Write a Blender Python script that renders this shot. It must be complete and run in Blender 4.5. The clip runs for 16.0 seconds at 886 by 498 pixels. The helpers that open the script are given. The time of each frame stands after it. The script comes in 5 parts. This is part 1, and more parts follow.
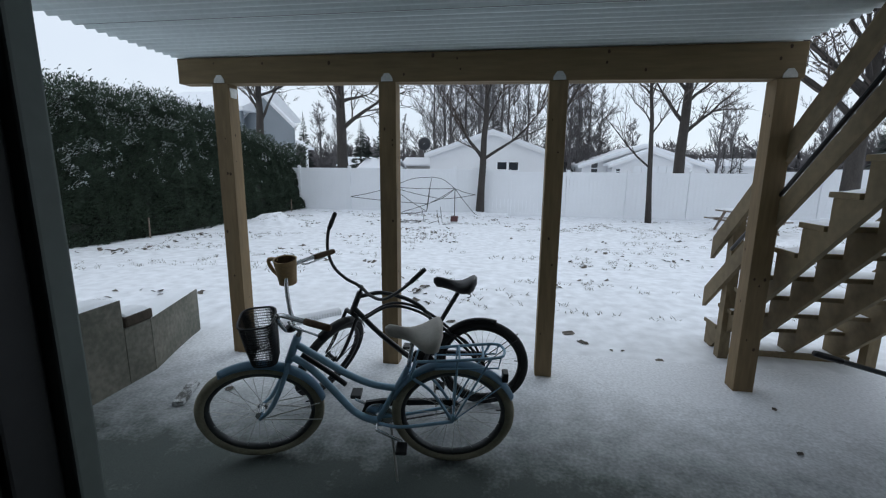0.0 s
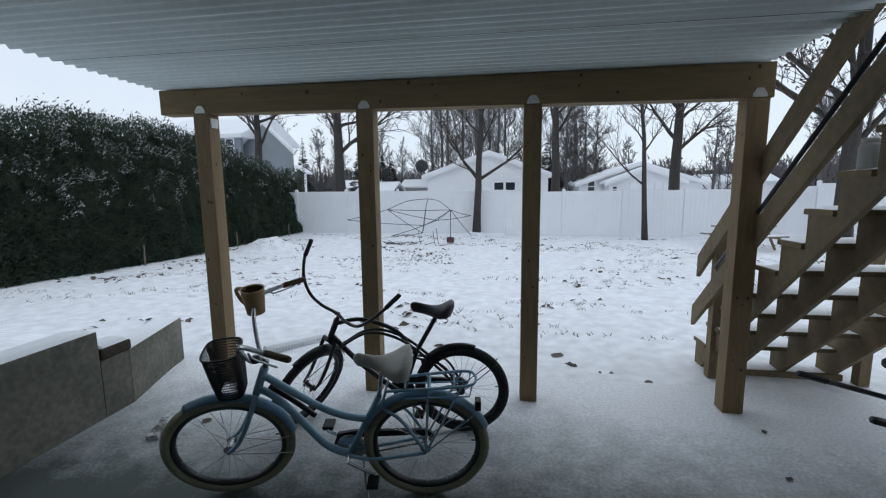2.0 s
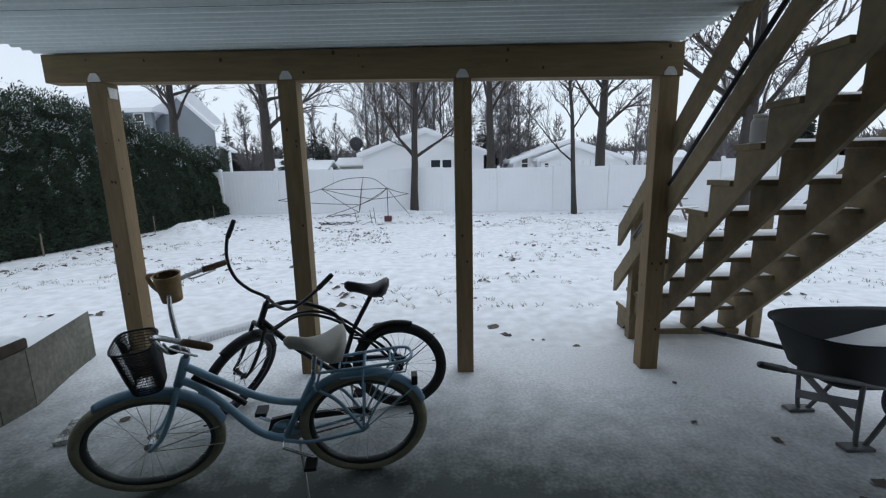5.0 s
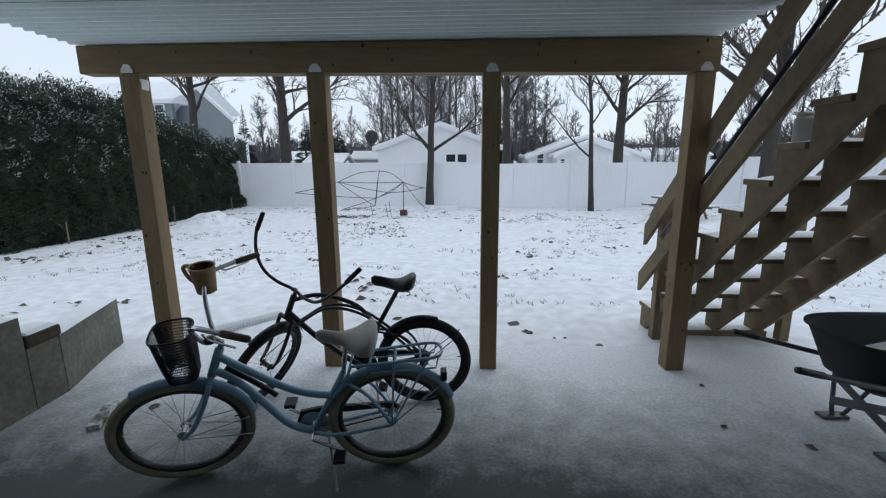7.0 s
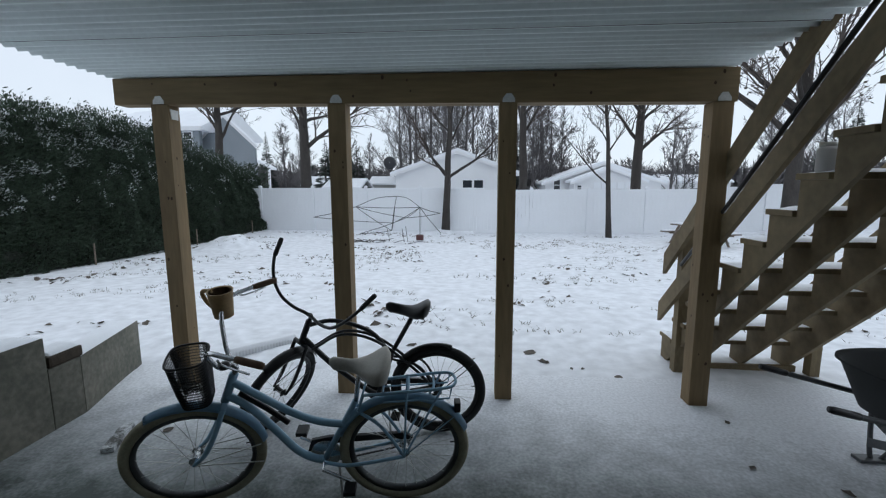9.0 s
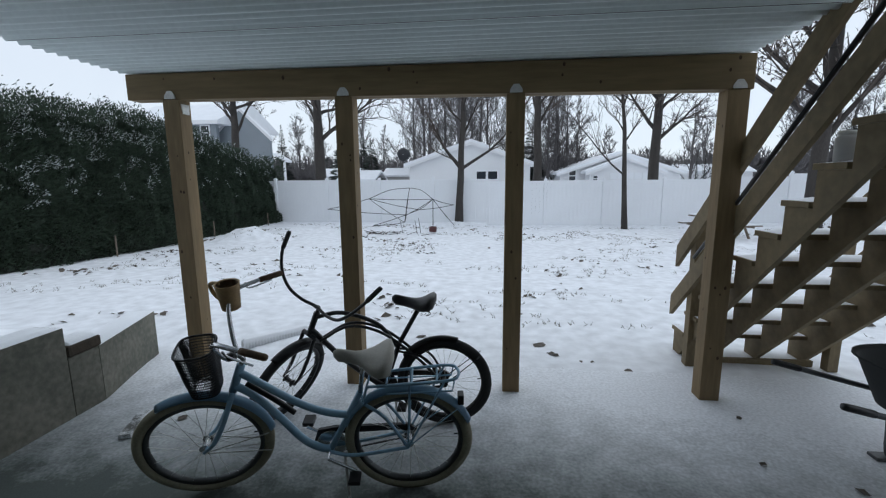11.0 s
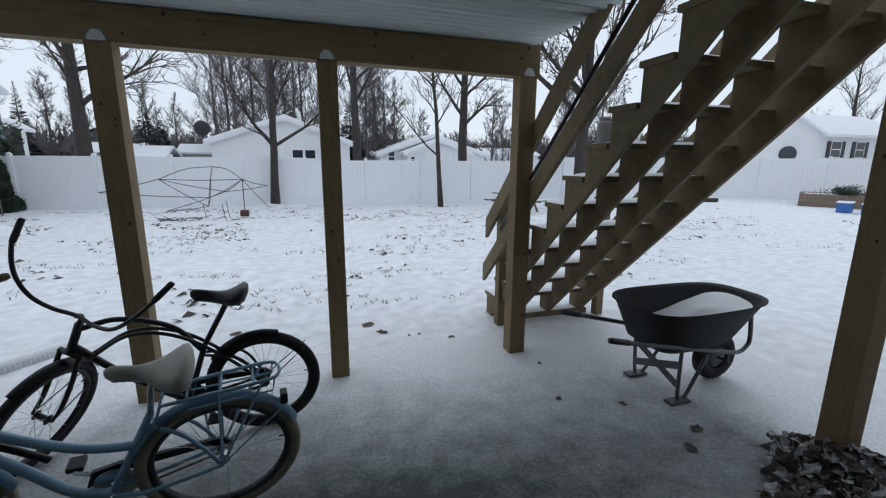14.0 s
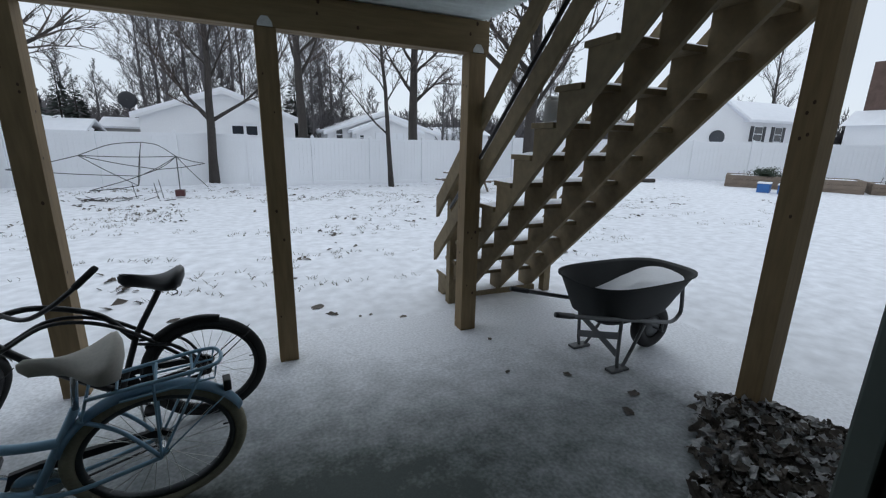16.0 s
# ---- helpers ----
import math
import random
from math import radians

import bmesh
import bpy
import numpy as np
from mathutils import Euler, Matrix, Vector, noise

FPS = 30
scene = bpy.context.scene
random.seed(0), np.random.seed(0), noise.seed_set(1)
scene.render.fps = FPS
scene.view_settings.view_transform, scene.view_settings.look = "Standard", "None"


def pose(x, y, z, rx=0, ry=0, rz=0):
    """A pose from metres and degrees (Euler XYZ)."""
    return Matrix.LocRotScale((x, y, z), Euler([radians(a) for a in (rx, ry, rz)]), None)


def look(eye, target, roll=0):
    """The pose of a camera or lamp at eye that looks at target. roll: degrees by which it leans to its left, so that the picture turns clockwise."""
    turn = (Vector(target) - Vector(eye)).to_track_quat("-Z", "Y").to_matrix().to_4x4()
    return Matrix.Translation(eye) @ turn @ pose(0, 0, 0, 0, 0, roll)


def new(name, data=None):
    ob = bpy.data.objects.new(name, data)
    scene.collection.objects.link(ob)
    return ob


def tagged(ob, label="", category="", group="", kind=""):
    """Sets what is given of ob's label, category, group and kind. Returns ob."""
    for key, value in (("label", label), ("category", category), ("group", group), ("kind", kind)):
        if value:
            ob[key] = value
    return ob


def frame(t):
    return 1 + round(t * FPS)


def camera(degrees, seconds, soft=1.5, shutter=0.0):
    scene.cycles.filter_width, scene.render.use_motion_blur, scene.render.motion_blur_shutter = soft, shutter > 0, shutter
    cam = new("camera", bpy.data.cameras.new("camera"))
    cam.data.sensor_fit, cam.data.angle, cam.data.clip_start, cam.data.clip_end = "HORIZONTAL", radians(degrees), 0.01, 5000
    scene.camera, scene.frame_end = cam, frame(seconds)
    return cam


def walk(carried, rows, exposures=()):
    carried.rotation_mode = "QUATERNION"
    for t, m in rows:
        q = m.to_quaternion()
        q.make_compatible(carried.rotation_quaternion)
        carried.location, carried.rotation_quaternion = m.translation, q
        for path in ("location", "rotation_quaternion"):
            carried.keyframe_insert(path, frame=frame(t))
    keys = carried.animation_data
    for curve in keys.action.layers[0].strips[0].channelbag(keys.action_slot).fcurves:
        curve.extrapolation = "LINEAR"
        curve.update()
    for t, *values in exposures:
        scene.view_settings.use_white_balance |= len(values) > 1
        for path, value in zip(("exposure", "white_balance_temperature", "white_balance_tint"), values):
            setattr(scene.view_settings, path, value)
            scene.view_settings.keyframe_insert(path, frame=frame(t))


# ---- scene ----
cam = camera(92.3, 16.0, 1.2)
PATH = [
    (0, (-0.304, -0.128, 1.757), (-0.592, 1.818, 1.393), 0.6),
    (0.5, (-0.242, -0.117, 1.794), (-0.569, 1.837, 1.52), 0.3),
    (1, (-0.168, -0.089, 1.784), (-0.499, 1.87, 1.554), 0.2),
    (1.5, (-0.134, -0.08, 1.787), (-0.454, 1.877, 1.53), -0.0),
    (2, (-0.129, -0.078, 1.782), (-0.426, 1.882, 1.513), -0.6),
    (2.5, (-0.107, -0.072, 1.78), (-0.383, 1.887, 1.492), -1.0),
    (3, (-0.099, -0.068, 1.775), (-0.346, 1.893, 1.471), -1.2),
    (3.5, (-0.093, -0.065, 1.773), (-0.256, 1.902, 1.451), -1.2),
    (4, (-0.087, -0.062, 1.769), (-0.175, 1.908, 1.432), -1.1),
    (4.5, (-0.074, -0.064, 1.763), (-0.089, 1.904, 1.407), -1.2),
    (7, (-0.197, -0.044, 1.769), (-0.269, 1.915, 1.373), -0.4),
    (7.5, (-0.185, -0.038, 1.777), (-0.299, 1.923, 1.399), -0.4),
    (8, (-0.184, -0.028, 1.782), (-0.299, 1.937, 1.429), -0.0),
    (8.5, (-0.19, -0.037, 1.786), (-0.321, 1.934, 1.476), 0.0),
    (9, (-0.193, -0.039, 1.787), (-0.34, 1.936, 1.505), -0.1),
    (9.5, (-0.188, -0.041, 1.783), (-0.357, 1.934, 1.52), -0.2),
    (12, (-0.11, 0.015, 1.801), (-0.333, 1.97, 1.441), -0.5),
    (12.5, (-0.115, 0.071, 1.762), (-0.052, 2.036, 1.399), 0.6),
    (13, (-0.102, 0.088, 1.751), (0.044, 2.055, 1.417), 1.1),
    (13.5, (-0.111, 0.082, 1.758), (0.258, 2.021, 1.436), 0.0),
    (14, (-0.103, 0.09, 1.755), (0.48, 1.959, 1.347), 0.4),
    (14.5, (-0.096, 0.095, 1.749), (0.591, 1.908, 1.255), 0.3),
    (15, (-0.103, 0.088, 1.753), (0.633, 1.882, 1.264), 0.7),
    (15.5, (-0.099, 0.091, 1.75), (0.636, 1.883, 1.25), 0.9),
    (16, (-0.087, 0.102, 1.741), (0.701, 1.873, 1.246), 1.2),
]
walk(cam, [(t, look(eye, target, roll)) for t, eye, target, roll in PATH], [(0.0, 0.1, 5850, 2), (10.0, 0.12, 5850, 2), (16.0, 0.0, 5900, 3)])

# ---------------------------------------------------------------- world, light
world = bpy.data.worlds.new("overcast_sky")
scene.world = world
world.use_nodes = True
wn = world.node_tree.nodes
wl = world.node_tree.links
sky = wn.new("ShaderNodeTexSky")
sky.sky_type = "NISHITA"
sky.sun_disc = False
sky.sun_elevation = radians(22)
sky.sun_rotation = radians(200)
cloud = wn.new("ShaderNodeMix")
cloud.data_type = "RGBA"
cloud.inputs["Factor"].default_value = 0.88
wl.new(sky.outputs["Color"], cloud.inputs["A"])
cn = wn.new("ShaderNodeTexNoise")
cn.inputs["Scale"].default_value = 2.2
cn.inputs["Detail"].default_value = 4
cr = wn.new("ShaderNodeValToRGB")
cr.color_ramp.elements[0].position, cr.color_ramp.elements[0].color = 0.3, (8.0, 7.9, 8.5, 1)
cr.color_ramp.elements[1].position, cr.color_ramp.elements[1].color = 0.7, (9.0, 8.8, 9.2, 1)
wl.new(cn.outputs["Fac"], cr.inputs["Fac"])
wl.new(cr.outputs["Color"], cloud.inputs["B"])
wl.new(cloud.outputs["Result"], wn["Background"].inputs["Color"])
wn["Background"].inputs["Strength"].default_value = 0.1

sun = new("sun", bpy.data.lights.new("sun", "SUN"))
sun.data.energy, sun.data.angle, sun.data.color = 0.5, radians(40), (1.0, 0.97, 0.93)
sun.matrix_world = look((6, 14, 12), (0, 0, 0))


# ---------------------------------------------------------------- materials
def mat(name, base, rough=0.7, vary=0.25, scale=6.0, fine=60.0, bump=0.2, metal=0.0, stretch=(1, 1, 1), dark=None, island=0.0):
    """Base colour with a coarse and a fine variation and a fine relief."""
    m = bpy.data.materials.new(name)
    m.use_nodes = True
    n, l = m.node_tree.nodes, m.node_tree.links
    b = n["Principled BSDF"]
    tc = n.new("ShaderNodeTexCoord")
    mp = n.new("ShaderNodeMapping")
    mp.inputs["Scale"].default_value = stretch
    l.new(tc.outputs["Object"], mp.inputs["Vector"])
    n1, n2 = n.new("ShaderNodeTexNoise"), n.new("ShaderNodeTexNoise")
    n1.inputs["Scale"].default_value, n1.inputs["Detail"].default_value = scale, 5
    n2.inputs["Scale"].default_value, n2.inputs["Detail"].default_value = fine, 3
    l.new(mp.outputs["Vector"], n1.inputs["Vector"])
    l.new(mp.outputs["Vector"], n2.inputs["Vector"])
    add = n.new("ShaderNodeMath")
    add.operation = "MULTIPLY_ADD"
    add.inputs[1].default_value = 0.45
    l.new(n2.outputs["Fac"], add.inputs[0])
    half = n.new("ShaderNodeMath")
    half.operation = "MULTIPLY"
    half.inputs[1].default_value = 0.55
    l.new(n1.outputs["Fac"], half.inputs[0])
    l.new(half.outputs[0], add.inputs[2])
    cr = n.new("ShaderNodeValToRGB")
    lo = dark if dark else tuple(c * (1 - vary) for c in base)
    hi = tuple(min(1, c * (1 + vary * 0.6)) for c in base)
    cr.color_ramp.elements[0].position, cr.color_ramp.elements[0].color = 0.32, (*lo, 1)
    cr.color_ramp.elements[1].position, cr.color_ramp.elements[1].color = 0.68, (*hi, 1)
    l.new(add.outputs[0], cr.inputs["Fac"])
    col = cr.outputs["Color"]
    if island:
        geo, info = n.new("ShaderNodeNewGeometry"), n.new("ShaderNodeObjectInfo")
        s = n.new("ShaderNodeMath")
        s.operation = "ADD"
        l.new(geo.outputs["Random Per Island"], s.inputs[0])
        l.new(info.outputs["Random"], s.inputs[1])
        mr = n.new("ShaderNodeMapRange")
        mr.inputs["From Max"].default_value = 2.0
        mr.inputs["To Min"].default_value, mr.inputs["To Max"].default_value = 1 - island, 1 + island
        l.new(s.outputs[0], mr.inputs["Value"])
        hs = n.new("ShaderNodeHueSaturation")
        l.new(mr.outputs["Result"], hs.inputs["Value"])
        l.new(col, hs.inputs["Color"])
        col = hs.outputs["Color"]
    l.new(col, b.inputs["Base Color"])
    b.inputs["Roughness"].default_value, b.inputs["Metallic"].default_value = rough, metal
    if bump:
        bp = n.new("ShaderNodeBump")
        bp.inputs["Strength"].default_value, bp.inputs["Distance"].default_value = bump, 0.01
        l.new(add.outputs[0], bp.inputs["Height"])
        l.new(bp.outputs["Normal"], b.inputs["Normal"])
    return m


def cover(name, under, over, scale, edge, soft, along=(), rough=0.85, extra=None, bump=0.5):
    """A loose cover (snow) over another surface, broken by noise; along: rows of (axis, from, to, cover there, cover here) that thin it out from one side."""
    m = bpy.data.materials.new(name)
    m.use_nodes = True
    n, l = m.node_tree.nodes, m.node_tree.links
    b = n["Principled BSDF"]
    tc = n.new("ShaderNodeTexCoord")
    n1, n2, n3 = (n.new("ShaderNodeTexNoise") for _ in range(3))
    for node, s, d in ((n1, scale, 6), (n2, scale * 9, 4), (n3, 140.0, 2)):
        node.inputs["Scale"].default_value, node.inputs["Detail"].default_value = s, d
        l.new(tc.outputs["Object"], node.inputs["Vector"])
    mix = n.new("ShaderNodeMath")
    mix.operation = "MULTIPLY_ADD"
    mix.inputs[1].default_value = 0.45
    l.new(n2.outputs["Fac"], mix.inputs[0])
    l.new(n1.outputs["Fac"], mix.inputs[2])
    fac = mix.outputs[0]
    sx = n.new("ShaderNodeSeparateXYZ")
    l.new(tc.outputs["Object"], sx.inputs[0])
    for axis, f0, f1, t0, t1 in along:
        mr = n.new("ShaderNodeMapRange")
        mr.inputs["From Min"].default_value, mr.inputs["From Max"].default_value = f0, f1
        mr.inputs["To Min"].default_value, mr.inputs["To Max"].default_value = t0, t1
        l.new(sx.outputs[axis], mr.inputs["Value"])
        ad = n.new("ShaderNodeMath")
        l.new(fac, ad.inputs[0])
        l.new(mr.outputs["Result"], ad.inputs[1])
        fac = ad.outputs[0]
    cr = n.new("ShaderNodeMapRange")
    cr.inputs["From Min"].default_value, cr.inputs["From Max"].default_value = edge - soft, edge + soft
    l.new(fac, cr.inputs["Value"])
    mc = n.new("ShaderNodeMix")
    mc.data_type = "RGBA"
    l.new(cr.outputs["Result"], mc.inputs["Factor"])
    for key, c in (("A", under), ("B", over)):
        rp = n.new("ShaderNodeValToRGB")
        rp.color_ramp.elements[0].position, rp.color_ramp.elements[0].color = 0.3, (*(x * 0.82 for x in c), 1)
        rp.color_ramp.elements[1].position, rp.color_ramp.elements[1].color = 0.7, (*(min(1, x * 1.06) for x in c), 1)
        l.new((n3 if key == "A" else n2).outputs["Fac"], rp.inputs["Fac"])
        l.new(rp.outputs["Color"], mc.inputs[key])
    l.new(mc.outputs["Result"], b.inputs["Base Color"])
    b.inputs["Roughness"].default_value = rough
    bp = n.new("ShaderNodeBump")
    bp.inputs["Strength"].default_value, bp.inputs["Distance"].default_value = bump, 0.02
    l.new(mix.outputs[0], bp.inputs["Height"])
    l.new(bp.outputs["Normal"], b.inputs["Normal"])
    return m


SNOW = mat("snow", (0.84, 0.86, 0.9), 0.85, 0.06, 2.0, 45.0, 0.4)
YARD = cover("snowy_lawn", (0.16, 0.14, 0.09), (0.84, 0.86, 0.9), 0.6, 0.42, 0.03, bump=0.3)
PATIO = cover("dusted_concrete", (0.075, 0.09, 0.085), (0.84, 0.86, 0.9), 5.0, 0.725, 0.85, along=(("Y", 1.95, 3.5, -0.98, 0.95), ("X", 0.2, 2.2, 0.0, 0.65), ("X", 2.5, 3.2, 0.0, 2.0)), bump=0.08)
WOOD = mat("treated_lumber", (0.22, 0.155, 0.078), 0.75, 0.3, 3.0, 40.0, 0.25, stretch=(1, 1, 0.12), island=0.12)
WOODX = mat("treated_lumber_beam", (0.21, 0.15, 0.075), 0.75, 0.3, 3.0, 40.0, 0.25, stretch=(0.1, 1, 1), island=0.1)
STAIRWOOD = mat("stair_lumber", (0.21, 0.163, 0.092), 0.78, 0.35, 3.5, 35.0, 0.3, stretch=(1, 0.4, 0.4), island=0.14)
KNOT = mat("wood_knot", (0.06, 0.035, 0.018), 0.8, 0.3, 30, 100, 0.1)
PANEL = mat("ribbed_panel", (0.76, 0.83, 0.83), 0.5, 0.1, 1.2, 30.0, 0.05)
STEEL = mat("galvanised_steel", (0.6, 0.6, 0.58), 0.45, 0.2, 20, 90, 0.1, metal=0.6)
BLOCK = cover("retaining_block", (0.095, 0.1, 0.08), (0.21, 0.2, 0.165), 2.6, 0.72, 0.2, bump=0.35)
CAPSTONE = mat("dark_cap_stone", (0.07, 0.055, 0.04), 0.9, 0.4, 12, 60, 0.5)
VINYL = mat("white_vinyl", (0.8, 0.82, 0.85), 0.5, 0.04, 1.0, 20, 0.03)
SIDING_WHITE = mat("white_siding", (0.78, 0.79, 0.81), 0.6, 0.06, 0.6, 14, 0.1)
SIDING_GREY = mat("grey_siding", (0.24, 0.27, 0.3), 0.6, 0.1, 0.6, 14, 0.1)
SIDING_TAN = mat("tan_siding", (0.5, 0.49, 0.48), 0.6, 0.1, 0.6, 14, 0.1)
SHUTTER = mat("dark_shutter", (0.02, 0.022, 0.027), 0.5, 0.2, 4, 40, 0.1)
BRICK = mat("brown_brick", (0.12, 0.08, 0.065), 0.85, 0.35, 3, 20, 0.3)
BARK = mat("bark", (0.05, 0.044, 0.04), 0.9, 0.4, 5, 40, 0.6, stretch=(1, 1, 0.3))
TWIG = mat("twig", (0.085, 0.07, 0.062), 0.9, 0.3, 5, 30, 0.0)
# distant wood, paler and greyer than twig: the haze is in the colour
HAZEWOOD = mat("hazed_far_wood", (0.13, 0.122, 0.125), 0.9, 0.3, 2, 12, 0.0)
CEDAR = mat("cedar_spray", (0.042, 0.066, 0.04), 0.75, 0.35, 2, 16, 0.0, island=0.45)
CEDARSNOW = mat("snowed_spray", (0.76, 0.79, 0.8), 0.8, 0.3, 8, 30, 0.0, island=0.2)
# near-black colour that paints the shade deep inside the hedge
CEDARSHADE = mat("cedar_inner_shade", (0.012, 0.016, 0.01), 0.9, 0.4, 3, 20, 0.5)
SPRUCE = mat("spruce_needle", (0.045, 0.058, 0.05), 0.85, 0.3, 2, 14, 0.0, island=0.3)
DEADLEAF = mat("dead_leaf", (0.095, 0.08, 0.066), 0.8, 0.4, 8, 60, 0.2, island=0.5)
PALELEAF = mat("frosted_leaf", (0.36, 0.36, 0.36), 0.8, 0.4, 8, 60, 0.2, island=0.35)
BLUE = mat("powder_blue_enamel", (0.27, 0.43, 0.58), 0.32, 0.1, 3, 30, 0.03)
BLACK = mat("black_enamel", (0.012, 0.012, 0.014), 0.35, 0.3, 4, 50, 0.05)
TYREBLACK = mat("black_rubber", (0.014, 0.014, 0.015), 0.75, 0.3, 6, 70, 0.3)
TYRECREAM = mat("weathered_cream_rubber", (0.3, 0.28, 0.2), 0.75, 0.25, 6, 70, 0.3)
RIM = mat("dull_rim", (0.12, 0.125, 0.13), 0.4, 0.25, 8, 60, 0.05, metal=0.8)
CHROME = mat("chrome", (0.65, 0.66, 0.68), 0.22, 0.15, 8, 60, 0.02, metal=1.0)
BROWN = mat("brown_grip", (0.11, 0.065, 0.035), 0.7, 0.3, 20, 90, 0.3)
SADDLE = mat("cream_saddle", (0.5, 0.47, 0.42), 0.55, 0.15, 8, 70, 0.15)
BLACKSADDLE = mat("black_saddle", (0.018, 0.018, 0.02), 0.45, 0.3, 8, 70, 0.15)
MUGTAN = mat("tan_leather", (0.45, 0.3, 0.14), 0.6, 0.25, 10, 70, 0.2)
BARROWTRAY = mat("dark_poly_tray", (0.012, 0.015, 0.016), 0.75, 0.3, 5, 60, 0.1)
BARROWSTEEL = mat("grey_barrow_steel", (0.13, 0.135, 0.14), 0.5, 0.25, 8, 60, 0.1, metal=0.3)
DOORDARK = mat("dark_door_frame", (0.02, 0.022, 0.022), 0.5, 0.2, 4, 40, 0.05)
DOORTRIM = mat("door_trim", (0.16, 0.19, 0.175), 0.55, 0.12, 3, 40, 0.05)
HOUSEWALL = mat("house_siding", (0.22, 0.23, 0.22), 0.65, 0.1, 1, 14, 0.15)
ROOMWALL = mat("room_paint", (0.3, 0.29, 0.27), 0.8, 0.1, 1, 30, 0.05)
ROOMFLOOR = mat("room_carpet", (0.14, 0.13, 0.12), 0.95, 0.3, 4, 90, 0.3)
RED = mat("red_plastic", (0.075, 0.025, 0.025), 0.5, 0.2, 6, 40, 0.05)
BLUEBIN = mat("blue_plastic", (0.04, 0.14, 0.4), 0.5, 0.2, 6, 40, 0.05)
WEATHERWOOD = mat("weathered_timber", (0.2, 0.16, 0.125), 0.85, 0.35, 3, 30, 0.3, island=0.2)
GREENMETAL = mat("old_dark_tube", (0.04, 0.042, 0.04), 0.6, 0.3, 8, 50, 0.1)
GLASSDARK = mat("window_glass", (0.03, 0.035, 0.045), 0.08, 0.2, 1, 8, 0.0)


# ---------------------------------------------------------------- mesh helpers
def bm_box(bm, x0, y0, z0, x1, y1, z1, m=None):
    vs = [bm.verts.new(v) for v in ((x0, y0, z0), (x1, y0, z0), (x1, y1, z0), (x0, y1, z0), (x0, y0, z1), (x1, y0, z1), (x1, y1, z1), (x0, y1, z1))]
    if m is not None:
        for v in vs:
            v.co = m @ v.co
    for f in ((0, 3, 2, 1), (4, 5, 6, 7), (0, 1, 5, 4), (1, 2, 6, 5), (2, 3, 7, 6), (3, 0, 4, 7)):
        bm.faces.new([vs[i] for i in f])
    return vs


def bevelled(bm, w, seg=2):
    bmesh.ops.bevel(bm, geom=list(bm.edges), offset=w, segments=seg, affect="EDGES", profile=0.6)
    return bm


def box(x0, y0, z0, x1, y1, z1, bev=0.0, m=None):
    bm = bmesh.new()
    bm_box(bm, x0, y0, z0, x1, y1, z1, m)
    return bevelled(bm, bev) if bev else bm


def prism(poly, x0, x1, axis="x"):
    """A closed outline of (a, b) drawn out from x0 to x1 along an axis."""
    bm = bmesh.new()
    put = {"x": lambda u, a, b: (u, a, b), "y": lambda u, a, b: (a, u, b), "z": lambda u, a, b: (a, b, u)}[axis]
    lo = [bm.verts.new(put(x0, a, b)) for a, b in poly]
    hi = [bm.verts.new(put(x1, a, b)) for a, b in poly]
    bm.faces.new(lo[::-1])
    bm.faces.new(hi)
    for i in range(len(poly)):
        j = (i + 1) % len(poly)
        bm.faces.new((lo[i], lo[j], hi[j], hi[i]))
    bmesh.ops.recalc_face_normals(bm, faces=bm.faces)
    return bm


def tube(bm, pts, radii, n=10, closed=False):
    """A round tube along points; radii: one number or one for each point."""
    pts = [Vector(p) for p in pts]
    if not isinstance(radii, (list, tuple)):
        radii = [radii] * len(pts)
    rings, up = [], None
    k = len(pts)
    for i, p in enumerate(pts):
        a = pts[(i - 1) % k] if (i or closed) else p
        b = pts[(i + 1) % k] if (i < k - 1 or closed) else p
        d = (b - a).normalized()
        if up is None:
            up = d.orthogonal().normalized()
        up = (up - d * up.dot(d))
        up = up.normalized() if up.length > 1e-6 else d.orthogonal().normalized()
        side = d.cross(up)
        rings.append([bm.verts.new(p + (up * math.cos(2 * math.pi * j / n) + side * math.sin(2 * math.pi * j / n)) * radii[i]) for j in range(n)])
    for i in range(k if closed else k - 1):
        r, s = rings[i], rings[(i + 1) % k]
        for j in range(n):
            bm.faces.new((r[j], r[(j + 1) % n], s[(j + 1) % n], s[j]))
    if not closed:
        bm.faces.new(rings[0][::-1])
        bm.faces.new(rings[-1])
    return bm


def smooth_path(pts, steps=6):
    """Catmull-Rom through the points."""
    p = [Vector(q) for q in pts]
    p = [2 * p[0] - p[1]] + p + [2 * p[-1] - p[-2]]
    out = []
    for i in range(1, len(p) - 2):
        for s in range(steps):
            t = s / steps
            out.append(0.5 * (2 * p[i] + (p[i + 1] - p[i - 1]) * t + (2 * p[i - 1] - 5 * p[i] + 4 * p[i + 1] - p[i + 2]) * t * t + (3 * p[i] - p[i - 1] - 3 * p[i + 1] + p[i + 2]) * t ** 3))
    return out + [p[-2]]


def lathe(profile, n=28, axis="z", at=(0, 0, 0)):
    """Profile of (radius, height) turned round an axis."""
    bm = bmesh.new()
    at = Vector(at)
    rings = []
    for r, h in profile:
        ring = []
        for j in range(n):
            a = 2 * math.pi * j / n
            c, s = r * math.cos(a), r * math.sin(a)
            ring.append(bm.verts.new(at + Vector({"z": (c, s, h), "y": (c, h, s), "x": (h, c, s)}[axis])))
        rings.append(ring)
    for a, b in zip(rings, rings[1:]):
        for j in range(n):
            bm.faces.new((a[j], a[(j + 1) % n], b[(j + 1) % n], b[j]))
    bmesh.ops.recalc_face_normals(bm, faces=bm.faces)
    return bm


